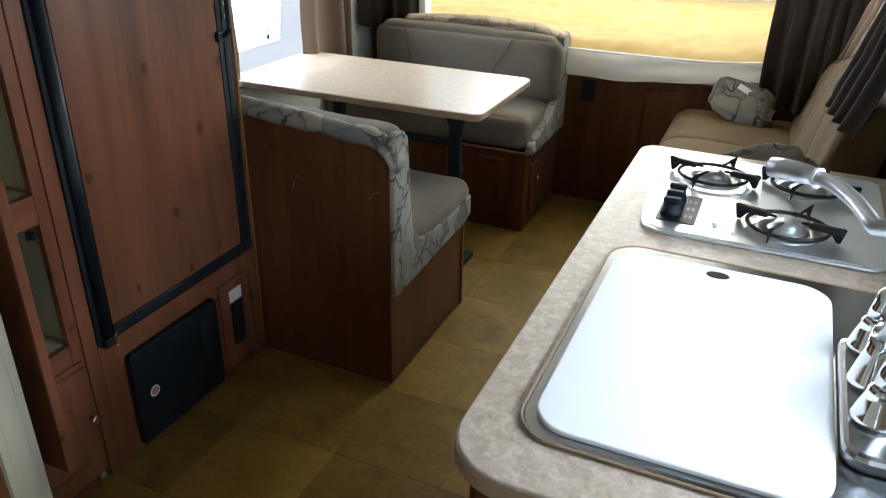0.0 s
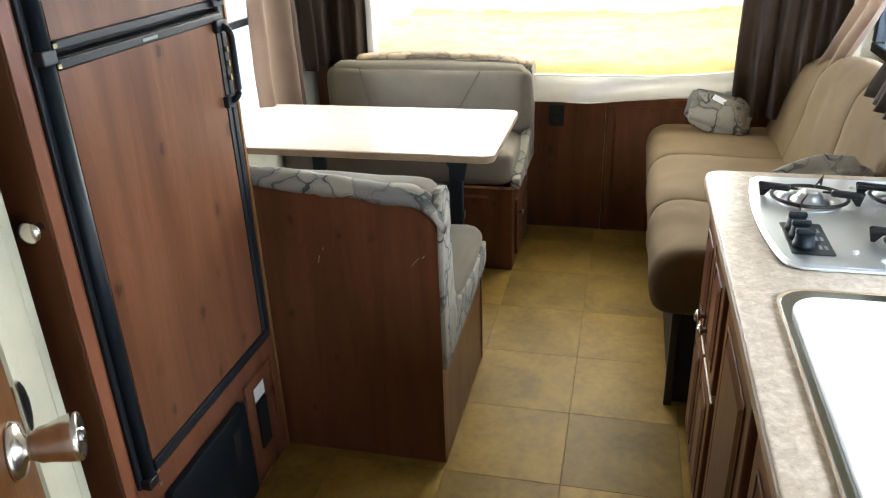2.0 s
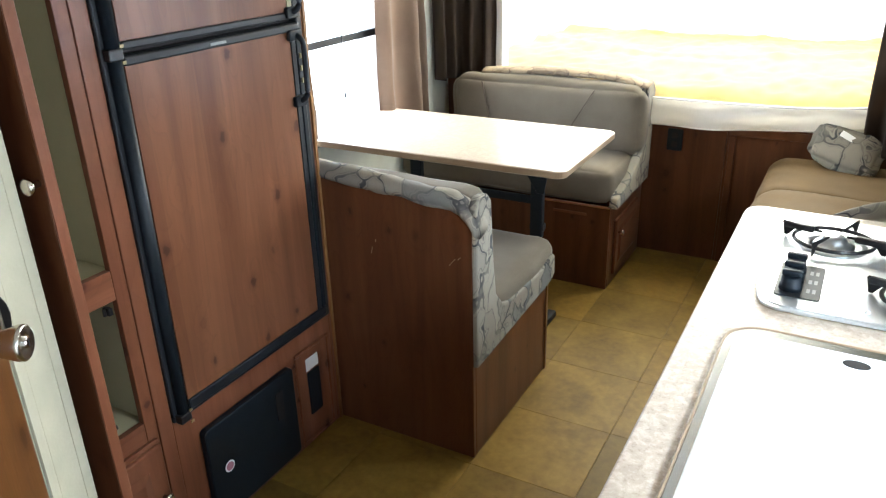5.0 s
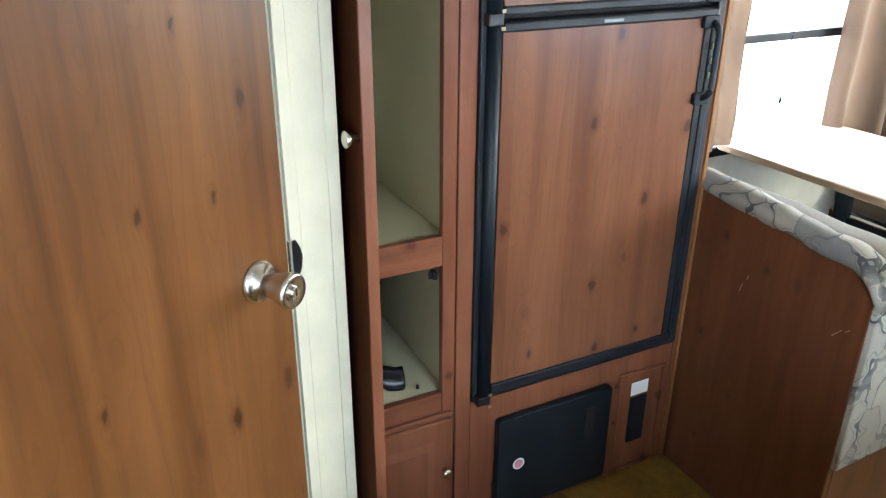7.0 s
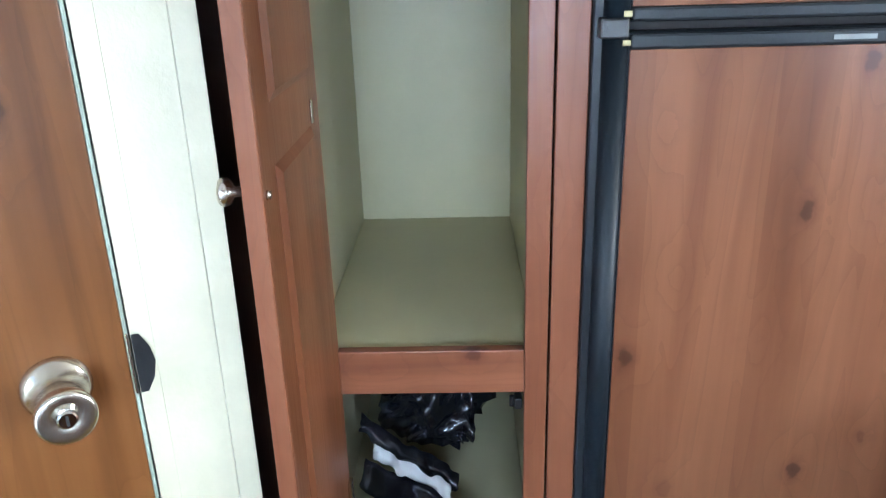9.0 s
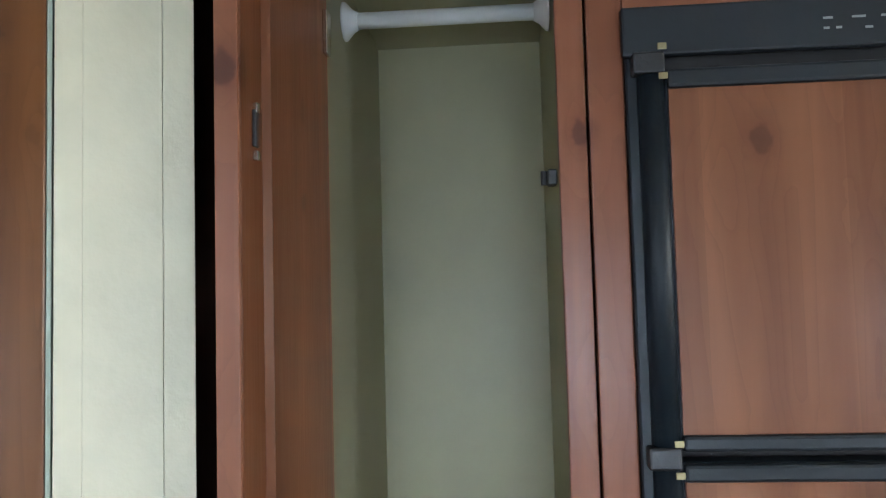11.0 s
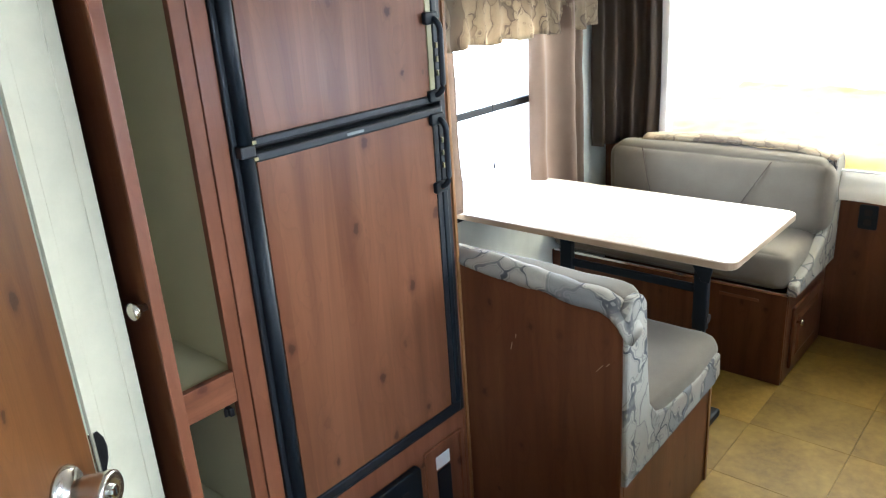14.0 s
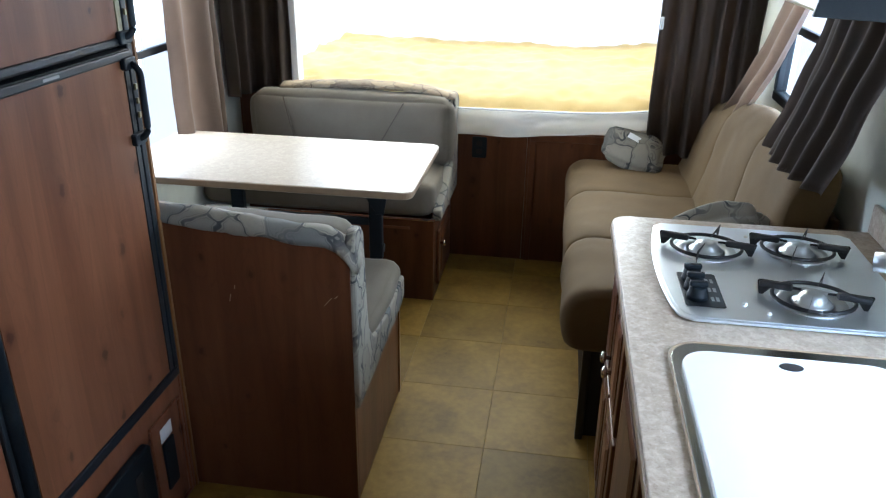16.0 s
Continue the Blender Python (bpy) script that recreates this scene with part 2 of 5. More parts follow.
RED, RED_L, RED_D = (0.150, 0.053, 0.024), (0.225, 0.090, 0.045), (0.062, 0.018, 0.009)
M = {
    "wood": wood("cherry_laminate", RED, RED_L, RED_D),
    "wood_h": wood("cherry_laminate_across", RED, RED_L, RED_D, axis="y"),
    "fridge_wood": wood("fridge_panel_laminate", (0.126, 0.048, 0.021), (0.188, 0.080, 0.038), (0.052, 0.016, 0.008), stave=0.075, phase=0.02),
    "bench_wood": wood("bench_laminate", (0.092, 0.032, 0.012), (0.138, 0.052, 0.021), (0.032, 0.009, 0.005), stave=0.11, knots=0.7),
    "door_wood": wood("bath_door_laminate", (0.098, 0.037, 0.0095), (0.146, 0.060, 0.017), (0.036, 0.011, 0.0036), stave=0.11, lean=-1.0),
    "oak": wood("overhead_laminate", (0.175, 0.080, 0.026), (0.25, 0.125, 0.044), (0.10, 0.040, 0.013), axis="z", knots=0.3, stave=0.2),
    "black": plain("black_plastic", (0.006, 0.010, 0.014), 0.5, shine=0.25, relief=0.15),
    "gloss_black": plain("gloss_black", (0.005, 0.006, 0.007), 0.65, relief=0.05, shine=0.08),
    "slate": plain("slate_trim", (0.012, 0.015, 0.018), 0.45, shine=0.3, relief=0.12),
    "dark": plain("dark_void", (0.01, 0.008, 0.007), 0.8),
    "cream": plain("cream_wallboard", (0.60, 0.605, 0.53), 0.55, vary=0.06, scale=14, relief=0.15),
    # near-black colour holds the shade of the gap beside the wardrobe
    "shade_wood": wood("gap_shade_laminate", (0.022, 0.009, 0.005), (0.034, 0.014, 0.008), (0.012, 0.005, 0.003)),
    "post": plain("post_wallboard", (0.43, 0.405, 0.295), 0.55, vary=0.07, scale=16, relief=0.15),
    "lining": plain("cabinet_lining", (0.41, 0.385, 0.245), 0.5, vary=0.05, scale=5),
    "ceiling": plain("ceiling_white", (0.78, 0.77, 0.72), 0.6, vary=0.03),
    "wall": plain("tan_wallboard", (0.42, 0.36, 0.24), 0.6, vary=0.08, scale=12, relief=0.15),
    "white": plain("white_plastic", (0.80, 0.80, 0.78), 0.35, vary=0.03),
    "board": plain("white_board", (0.84, 0.85, 0.84), 0.45, vary=0.008, relief=0.02),
    "steel": plain("brushed_steel", (0.84, 0.89, 0.94), 0.38, 1.0, vary=0.03, relief=0.0),
    "rim_steel": plain("rim_steel", (0.46, 0.47, 0.48), 0.22, 1.0, vary=0.05, relief=0.02),
    "alloy": plain("cast_alloy", (0.62, 0.64, 0.66), 0.38, 1.0, vary=0.06, relief=0.1),
    "chrome": plain("chrome", (0.75, 0.75, 0.74), 0.10, 1.0, vary=0.03, relief=0.0),
    "nickel": plain("satin_nickel", (0.62, 0.58, 0.51), 0.24, 1.0, vary=0.04, relief=0.02),
    "brass": plain("brass", (0.60, 0.43, 0.16), 0.3, 1.0, vary=0.05),
    "iron": plain("cast_iron", (0.012, 0.012, 0.013), 0.4, vary=0.2, relief=0.3),
    "counter": speckled("beige_laminate", (0.45, 0.365, 0.275), ((0.25, 0.18, 0.12), (0.64, 0.56, 0.46), (0.35, 0.275, 0.20))),
    "table": speckled("table_laminate", (0.40, 0.33, 0.24), ((0.30, 0.24, 0.17), (0.50, 0.43, 0.33), (0.36, 0.29, 0.21)), 0.30),
    "edge": plain("worktop_edge", (0.30, 0.215, 0.13), 0.4),
    "taupe": cloth("taupe_microfibre", (0.112, 0.090, 0.060), (0.158, 0.130, 0.090), sheen=0.08),
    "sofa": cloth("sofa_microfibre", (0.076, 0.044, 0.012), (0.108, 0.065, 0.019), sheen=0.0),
    "leaf": leafy("leaf_weave", (0.245, 0.222, 0.172), (0.325, 0.295, 0.228), (0.028, 0.031, 0.036), (0.135, 0.138, 0.135), 10.5),
    "leaf_tan": leafy("valance_weave", (0.30, 0.228, 0.140), (0.38, 0.302, 0.195), (0.10, 0.07, 0.05), (0.17, 0.13, 0.09), 13.0),
    "curtain": cloth("brown_satin", (0.115, 0.072, 0.044), (0.17, 0.11, 0.07), rough=0.7, sheen=0.05, relief=0.1),
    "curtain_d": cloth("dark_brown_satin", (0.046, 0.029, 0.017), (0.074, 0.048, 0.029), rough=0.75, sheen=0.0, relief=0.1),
    "quilt": cloth("yellow_quilt", (0.62, 0.45, 0.15), (0.74, 0.57, 0.23), mottle=9),
    "skirt": cloth("white_skirt", (0.55, 0.53, 0.49), (0.66, 0.64, 0.60), rough=0.7),
    "canvas": plain("tent_canvas", (0.80, 0.76, 0.62), 0.8, vary=0.04),
    "bag": plain("black_bag", (0.006, 0.007, 0.010), 0.18, vary=0.3, scale=30, relief=0.3),
    "joint": plain("tile_joint", (0.13, 0.088, 0.022), 0.8),
    "tile": tile_stone("stone_vinyl"),
    "ink": plain("pale_ink", (0.20, 0.21, 0.21), 0.5),
    "bush": plain("olive_brass", (0.27, 0.23, 0.12), 0.4, 0.6),
    "red": plain("red_plastic", (0.42, 0.03, 0.02), 0.4),
    "almond": plain("almond_enamel", (0.29, 0.26, 0.13), 0.4, vary=0.05),
}
glass = bpy.data.materials.new("clear_glass")
glass.use_nodes = True
gp = glass.node_tree.nodes["Principled BSDF"]
gp.inputs["Transmission Weight"].default_value, gp.inputs["Roughness"].default_value, gp.inputs["IOR"].default_value = 1.0, 0.02, 1.05
M["glass"] = glass


def lit_through(m, colour, share):
    """Lets part of the light pass through thin cloth."""
    n, l = m.node_tree.nodes, m.node_tree.links
    t, x = n.new("ShaderNodeBsdfTranslucent"), n.new("ShaderNodeMixShader")
    t.inputs[0].default_value = (*colour, 1)
    x.inputs[0].default_value = share
    l.new(n["Principled BSDF"].outputs[0], x.inputs[1])
    l.new(t.outputs[0], x.inputs[2])
    l.new(x.outputs[0], n["Material Output"].inputs["Surface"])


lit_through(M["curtain"], (0.21, 0.14, 0.085), 0.2)
lit_through(M["canvas"], (0.8, 0.76, 0.62), 0.5)
lamp_mat = bpy.data.materials.new("lit_lens")
lamp_mat.use_nodes = True
lp = lamp_mat.node_tree.nodes["Principled BSDF"]
lp.inputs["Base Color"].default_value = (0.85, 0.84, 0.8, 1)
M["lens"] = lamp_mat


# ---- mesh helpers ----
def thing(name, label, category, base=(0, 0, 0), group="", kind=""):
    ob = new(name)
    ob.empty_display_size = 0.05
    ob.matrix_world = Matrix.Translation(base)
    ob["base"] = base
    return tagged(ob, label, category, group, kind)


def part(name, bm, material, parent=None, label="", smooth=False):
    """Links a bmesh, given in world places, as one mesh object under a thing or a part."""
    me = bpy.data.meshes.new(name)
    bmesh.ops.recalc_face_normals(bm, faces=bm.faces)
    bm.to_mesh(me)
    bm.free()
    me.materials.append(M[material] if isinstance(material, str) else material)
    if smooth:
        for f in me.polygons:
            f.use_smooth = True
    ob = new(name, me)
    if parent is not None:
        ob.parent = parent
        if parent.type == "EMPTY":
            ob.matrix_parent_inverse = Matrix.Translation(parent["base"]).inverted()
    return tagged(ob, label)


def solo(name, bm, material, label, category, kind="", smooth=False):
    return tagged(part(name, bm, material, None, label, smooth), "", category, "", kind)


def box(x0, x1, y0, y1, z0, z1, bev=0.003, seg=2, bm=None):
    bm = bm or bmesh.new()
    r = bmesh.ops.create_cube(bm, size=1, matrix=Matrix.Translation(((x0 + x1) / 2, (y0 + y1) / 2, (z0 + z1) / 2)) @ Matrix.Diagonal((x1 - x0, y1 - y0, z1 - z0, 1)))
    if bev:
        es = list({e for v in r["verts"] for e in v.link_edges})
        bmesh.ops.bevel(bm, geom=es, offset=bev, segments=seg, profile=0.5, affect="EDGES", clamp_overlap=True)
    return bm


def prism(pts, lo, hi, axis="z", bev=0.0, seg=2, bm=None):
    """Extrudes a polygon along an axis; its points run in the other two axes, in their order."""
    bm = bm or bmesh.new()
    put = {"z": lambda a, b, h: (a, b, h), "y": lambda a, b, h: (a, h, b), "x": lambda a, b, h: (h, a, b)}[axis]
    f = bm.faces.new([bm.verts.new(put(a, b, lo)) for a, b in pts])
    r = bmesh.ops.extrude_face_region(bm, geom=[f])
    d = Vector(put(0, 0, hi - lo))
    vs = [g for g in r["geom"] if isinstance(g, bmesh.types.BMVert)]
    bmesh.ops.translate(bm, vec=d, verts=vs)
    if bev:
        bmesh.ops.bevel(bm, geom=bm.edges[:], offset=bev, segments=seg, profile=0.5, affect="EDGES", clamp_overlap=True)
    return bm


def round_rect(x0, x1, y0, y1, r, n=6):
    out = []
    for cx, cy, a in ((x1 - r, y1 - r, 0), (x0 + r, y1 - r, 90), (x0 + r, y0 + r, 180), (x1 - r, y0 + r, 270)):
        out += [(cx + r * math.cos(radians(a + 90 * k / n)), cy + r * math.sin(radians(a + 90 * k / n))) for k in range(n + 1)]
    return out


def slab(x0, x1, y0, y1, z0, z1, r, bev=0.004, axis="z"):
    """A flat plate with rounded corners and softened rims."""
    bm = prism(round_rect(x0, x1, y0, y1, r), z0, z1, axis)
    h = "xyz".index(axis)
    es = [e for e in bm.edges if abs(e.verts[0].co[h] - e.verts[1].co[h]) < 1e-6]
    bmesh.ops.bevel(bm, geom=es, offset=bev, segments=2, profile=0.5, affect="EDGES", clamp_overlap=True)
    return bm


def lathe(profile, place, n=24, bm=None):
    """Turns (radius, height) pairs round the local z of a pose."""
    bm = bm or bmesh.new()
    rings = []
    for r, h in profile:
        rings.append([bm.verts.new(place @ Vector((max(r, 1e-4) * math.cos(2 * math.pi * k / n), max(r, 1e-4) * math.sin(2 * math.pi * k / n), h))) for k in range(n)])
    for a, b in zip(rings, rings[1:]):
        for k in range(n):
            bm.faces.new((a[k], a[(k + 1) % n], b[(k + 1) % n], b[k]))
    bm.faces.new(rings[0])
    bm.faces.new(rings[-1])
    return bm


def aim(p, q):
    """A pose at p whose z points to q."""
    d = Vector(q) - Vector(p)
    return Matrix.Translation(p) @ d.to_track_quat("Z", "Y").to_matrix().to_4x4()


def rod(p, q, r, r2=None, n=14, bm=None):
    return lathe([(r, 0), (r if r2 is None else r2, (Vector(q) - Vector(p)).length)], aim(p, q), n, bm)


def tube(points, r, n=12, bm=None):
    """A round tube along smooth points."""
    bm = bm or bmesh.new()
    pts = [Vector(p) for p in points]
    rings, up = [], Vector((0.12, 0.2, 1)).normalized()
    for i, p in enumerate(pts):
        d = (pts[min(i + 1, len(pts) - 1)] - pts[max(i - 1, 0)]).normalized()
        s = d.cross(up).normalized()
        t = s.cross(d)
        rr = r[i] if isinstance(r, (list, tuple)) else r
        rings.append([bm.verts.new(p + rr * (math.cos(2 * math.pi * k / n) * s + math.sin(2 * math.pi * k / n) * t)) for k in range(n)])
    for a, b in zip(rings, rings[1:]):
        for k in range(n):
            bm.faces.new((a[k], a[(k + 1) % n], b[(k + 1) % n], b[k]))
    bm.faces.new(rings[0])
    bm.faces.new(rings[-1])
    return bm


def arc(p, q, c, n=12):
    """Points of a quadratic bend from p to q by way of c."""
    p, q, c = Vector(p), Vector(q), Vector(c)
    return [(1 - t) ** 2 * p + 2 * t * (1 - t) * c + t * t * q for t in (k / n for k in range(n + 1))]


def pad(x0, x1, y0, y1, z0, z1, r=0.03, bulge=0.01, wrinkle=0.003, n=14, seed=0.0, place=None):
    """A stuffed cushion: rounded box, slightly swollen and uneven."""
    bm = bmesh.new()
    bmesh.ops.create_cube(bm, size=2)
    bmesh.ops.subdivide_edges(bm, edges=bm.edges[:], cuts=n, use_grid_fill=True)
    c = Vector(((x0 + x1) / 2, (y0 + y1) / 2, (z0 + z1) / 2))
    h = Vector(((x1 - x0) / 2, (y1 - y0) / 2, (z1 - z0) / 2))
    r = min(r, *h)
    for v in bm.verts:
        u = v.co.copy()
        # grid lines crowd near the edges, so that the rounding has faces to bend
        q = Vector([math.copysign(1 - (1 - abs(a)) ** 1.6, a) * b for a, b in zip(u, h)])
        inner = Vector([max(-b + r, min(b - r, a)) for a, b in zip(q, h)])
        d = q - inner
        q = inner + d.normalized() * r if d.length > 1e-9 else q
        for k in range(3):
            if abs(u[k]) > 0.999:
                o = [j for j in range(3) if j != k]
                q[k] += math.copysign(bulge * (1 - u[o[0]] ** 2) * (1 - u[o[1]] ** 2), u[k])
        w = noise.noise_vector((c + q) * 9 + Vector((seed, seed * 2, 0))) * wrinkle + noise.noise_vector((c + q) * 24 + Vector((seed, 0, 5))) * wrinkle * 0.4
        v.co = c + q + w
    if place is not None:
        bmesh.ops.transform(bm, matrix=place, verts=bm.verts)
    return bm


def drape(line, z0, z1, folds, amp, thick=0.003, nz=18, flare=0.35, tie=None, seed=0.0, sag=0.0, sweep=(0, 0)):
    """A gathered curtain that hangs below a line of plan points (x, y); folds grow downwards.
    tie: (part of the height from the top, plan point, pull) draws it together to one side."""
    bm = bmesh.new()
    pts = [Vector((a, b, 0)) for a, b in line]
    run = [0.0]
    for a, b in zip(pts, pts[1:]):
        run.append(run[-1] + (b - a).length)
    n = max(24, int(folds * 12))
    grid = []
    for j in range(nz + 1):
        f = j / nz
        row = []
        for i in range(n + 1):
            s = run[-1] * i / n
            k = max(0, min(len(pts) - 2, next((q for q in range(len(run) - 1) if run[q + 1] >= s - 1e-9), 0)))
            d = pts[k + 1] - pts[k]
            p = pts[k] + d * ((s - run[k]) / max(1e-6, d.length))
            side = Vector((-d.y, d.x, 0)).normalized()
            w = math.sin(2 * math.pi * folds * i / n + 1.3 * math.sin(5 * i / n + seed) + seed)
            w = w * (0.75 + 0.25 * math.sin(3.1 * i / n * folds + seed))
            a = amp * (1 - flare + flare * f)
            q = p + side * a * w
            if tie:
                g, c, pull = tie
                near = math.exp(-((f - g) / 0.38) ** 2) * pull if f < g else pull
                c = Vector((c[0], c[1], 0))
                q = q + (c - p) * near + side * a * w * (-0.35 * near)
            q = q + Vector((sweep[0], sweep[1], 0)) * f ** 1.35
            nz_ = noise.noise_vector((q.x * 6 + seed, q.y * 6, f * 5)) * 0.006
            row.append(bm.verts.new((q.x + nz_.x, q.y + nz_.y, z1 + (z0 - z1) * f - sag * f * math.sin(math.pi * i / n) + nz_.z)))
        grid.append(row)
    for a, b in zip(grid, grid[1:]):
        for i in range(n):
            bm.faces.new((a[i], a[i + 1], b[i + 1], b[i]))
    bmesh.ops.solidify(bm, geom=bm.faces[:], thickness=thick)
    return bm


def frame_of(axis, lo, hi, u0, u1, v0, v1, w, bev=0.002, bm=None):
    """Four bars round a rectangle; u and v run in the two other axes."""
    bm = bm or bmesh.new()
    for a0, a1, b0, b1 in ((u0, u1, v0, v0 + w), (u0, u1, v1 - w, v1), (u0, u0 + w, v0 + w, v1 - w), (u1 - w, u1, v0 + w, v1 - w)):
        r = {"x": (lo, hi, a0, a1, b0, b1), "y": (a0, a1, lo, hi, b0, b1), "z": (a0, a1, b0, b1, lo, hi)}[axis]
        box(*r, bev, 1, bm)
    return bm


def wall_with_hole(axis, lo, hi, u0, u1, v0, v1, a0, a1, b0, b1):
    """A wall u0..u1 by v0..v1 with an opening a0..a1 by b0..b1 right through it."""
    bm = bmesh.new()
    for c in ((u0, a0, v0, v1), (a1, u1, v0, v1), (a0, a1, v0, b0), (a0, a1, b1, v1)):
        if c[1] - c[0] > 1e-4 and c[3] - c[2] > 1e-4:
            r = {"x": (lo, hi, *c), "y": (c[0], c[1], lo, hi, c[2], c[3])}[axis]
            box(*r, 0, 1, bm)
    return bm


def raised_panel(axis, face, out, u0, u1, v0, v1, depth=0.008, slope=0.022, bm=None):
    """A bevelled field that stands out of a door's face; out: +1 or -1 along the axis."""
    bm = bm or bmesh.new()
    def at(u, v, h):
        return {"x": (face + out * h, u, v), "y": (u, face + out * h, v)}[axis]
    a = [bm.verts.new(at(u, v, 0.0)) for u, v in ((u0, v0), (u1, v0), (u1, v1), (u0, v1))]
    b = [bm.verts.new(at(u, v, depth)) for u, v in ((u0 + slope, v0 + slope), (u1 - slope, v0 + slope), (u1 - slope, v1 - slope), (u0 + slope, v1 - slope))]
    for k in range(4):
        bm.faces.new((a[k], a[(k + 1) % 4], b[(k + 1) % 4], b[k]))
    bm.faces.new(b)
    bm.faces.new(a[::-1])
    return bm


def knob_shape(p, d, s=1.0):
    """A small mushroom knob at p that points along d."""
    return lathe([(0.006 * s, 0), (0.0055 * s, 0.011 * s), (0.013 * s, 0.016 * s), (0.016 * s, 0.021 * s), (0.014 * s, 0.026 * s), (0.006 * s, 0.029 * s)], aim(p, Vector(p) + Vector(d)), 18)

# ---- the large structure ----
XL, XR, YF, YB, ZC = -1.70, 0.60, 3.645, -0.95, 1.96
FACE = -1.17  # front of the tall cabinets

solo("floor", box(XL - 0.16, XR + 0.06, YB - 0.06, YF + 0.04, -0.06, -0.006, 0), "joint", "subfloor under stone-look vinyl tiles", "floor", "structure")
solo("ceiling", box(XL - 0.16, XR + 0.06, YB - 0.06, YF + 0.04, ZC, ZC + 0.05, 0), "ceiling", "white ceiling panel of the trailer", "ceiling", "structure")
solo("trim", box(XL, XR, 1.195, 1.225, ZC - 0.008, ZC - 0.0005, 0.002), "ceiling", "white batten over a ceiling seam", "trim", "structure")
WL = (2.18, 3.10, 0.70, 1.42)
WR = (2.55, 3.19, 0.95, 1.36)
WK = (0.78, 1.42, 1.00, 1.42)
west = wall_with_hole("x", XL - 0.05, XL, 1.185, YF, 0, ZC, *WL)
box(XL - 0.15, XL - 0.10, YB, 1.185, 0, ZC, 0, 1, west)
box(XL - 0.15, XL - 0.05, 1.185, 1.225, 0, ZC, 0, 1, west)
solo("wall_west", west, "cream", "cream wallboard beside the dinette with a window opening", "wall", "structure")
BED = (-1.43, 0.47, 0.62, 1.80)
solo("wall_north", wall_with_hole("y", YF, YF + 0.04, XL, XR, 0, ZC, *BED), "cream", "front wall with a wide opening to the tent bed", "wall", "structure")
solo("wall_south", box(XL - 0.15, XR, YB - 0.05, YB, 0, ZC, 0), "cream", "plain cream end wall", "wall", "structure")
east = wall_with_hole("x", XR, XR + 0.05, 1.5, YF, 0, ZC, *WR)
box(XR, XR + 0.05, 0.55, WK[0], 0, ZC, 0, 1, east)
box(XR, XR + 0.05, WK[1], 1.5, 0, ZC, 0, 1, east)
box(XR, XR + 0.05, WK[0], WK[1], 0, WK[2], 0, 1, east)
box(XR, XR + 0.05, WK[0], WK[1], WK[3], ZC, 0, 1, east)
# leaves an added entry gap, unseen, for the fill lamp to shine through
for c in ((YB, -0.45, 0, ZC), (0.22, 0.55, 0, ZC), (-0.45, 0.22, 1.92, ZC)):
    box(XR, XR + 0.05, *c, 0, 1, east)
solo("wall_east", east, "cream", "cream wallboard over the galley with a window and an added, unseen entry gap", "wall", "structure")


def slider_window(name, x, out, y0, y1, z0, z1, bar, label):
    """A sliding trailer window with a dark frame in a side wall; out: +1 or -1, away from the room."""
    w = thing(name, label, "window", (x, (y0 + y1) / 2, z0), kind="structure")
    lo, hi = sorted((x - out * 0.012, x + out * 0.03))
    part("window_frame", frame_of("x", lo, hi, y0 - 0.02, y1 + 0.02, z0 - 0.02, z1 + 0.02, 0.035, 0.004), "black", w, "dark frame")
    lo, hi = sorted((x + out * 0.004, x + out * 0.022))
    part("meeting_rail", box(lo, hi, y0 + 0.015, y1 - 0.015, bar - 0.014, bar + 0.014, 0.003), "slate", w)
    for a, b in ((z0 + 0.015, bar - 0.014), (bar + 0.014, z1 - 0.015)):
        g = part("pane", box(x + out * 0.012 - 0.002, x + out * 0.012 + 0.002, y0 + 0.015, y1 - 0.015, a, b, 0), "glass", w)
        g.visible_shadow = False
    return w


slider_window("window_1", XL, -1, *WL, 1.065, "slider window with a dark frame behind the dinette table")
slider_window("window_2", XR, 1, *WR, 1.195, "slider window with a dark frame above the sofa")
slider_window("window_3", XR, 1, *WK, 1.21, "slider window with a dark frame above the sink")
bpy.data.objects["window_1"].children[0].data.materials[0] = M["slate"]

# lower panelling of the front wall
fw = thing("front_panelling", "dark cherry wood panelling under the tent bed", "panelling", (-0.6, YF, 0), kind="structure")
for x0, x1 in ((XL, -0.3312), (-0.3304, XR)):
    part("panel", box(x0, x1, YF - 0.012, YF - 0.001, 0.0, 0.64, 0.002), "bench_wood", fw)
part("rail", box(-0.318, 0.12, YF - 0.022, YF - 0.013, 0.60, 0.635, 0.003), "bench_wood", fw)
part("rail", box(-0.318, -0.29, YF - 0.022, YF - 0.013, 0.0, 0.598, 0.003), "bench_wood", fw)
op = thing("outlet", "black plastic outlet plate on the wood panelling", "outlet", (-0.55, YF - 0.012, 0.55))
part("plate", slab(-0.585, -0.517, 0.505, 0.605, YF - 0.020, YF - 0.0125, 0.008, 0.002, "y"), "black", op)
for z in (0.535, 0.575):
    part("socket", slab(-0.565, -0.537, z - 0.013, z + 0.013, YF - 0.023, YF - 0.0202, 0.008, 0.001, "y"), "dark", op)

# white edge moulding of the bed opening
bo = thing("bed_opening_trim", "pale grey moulding round the tent opening", "trim", (-0.6, YF, 0.6), kind="structure")
part("jamb", box(BED[0] - 0.03, BED[0] + 0.025, YF - 0.02, YF + 0.05, 0.82, BED[3] - 0.05, 0.006), "white", bo)
part("jamb", box(BED[1] - 0.02, BED[1] + 0.04, YF - 0.02, YF + 0.05, 0.62, BED[3] - 0.05, 0.006), "white", bo)
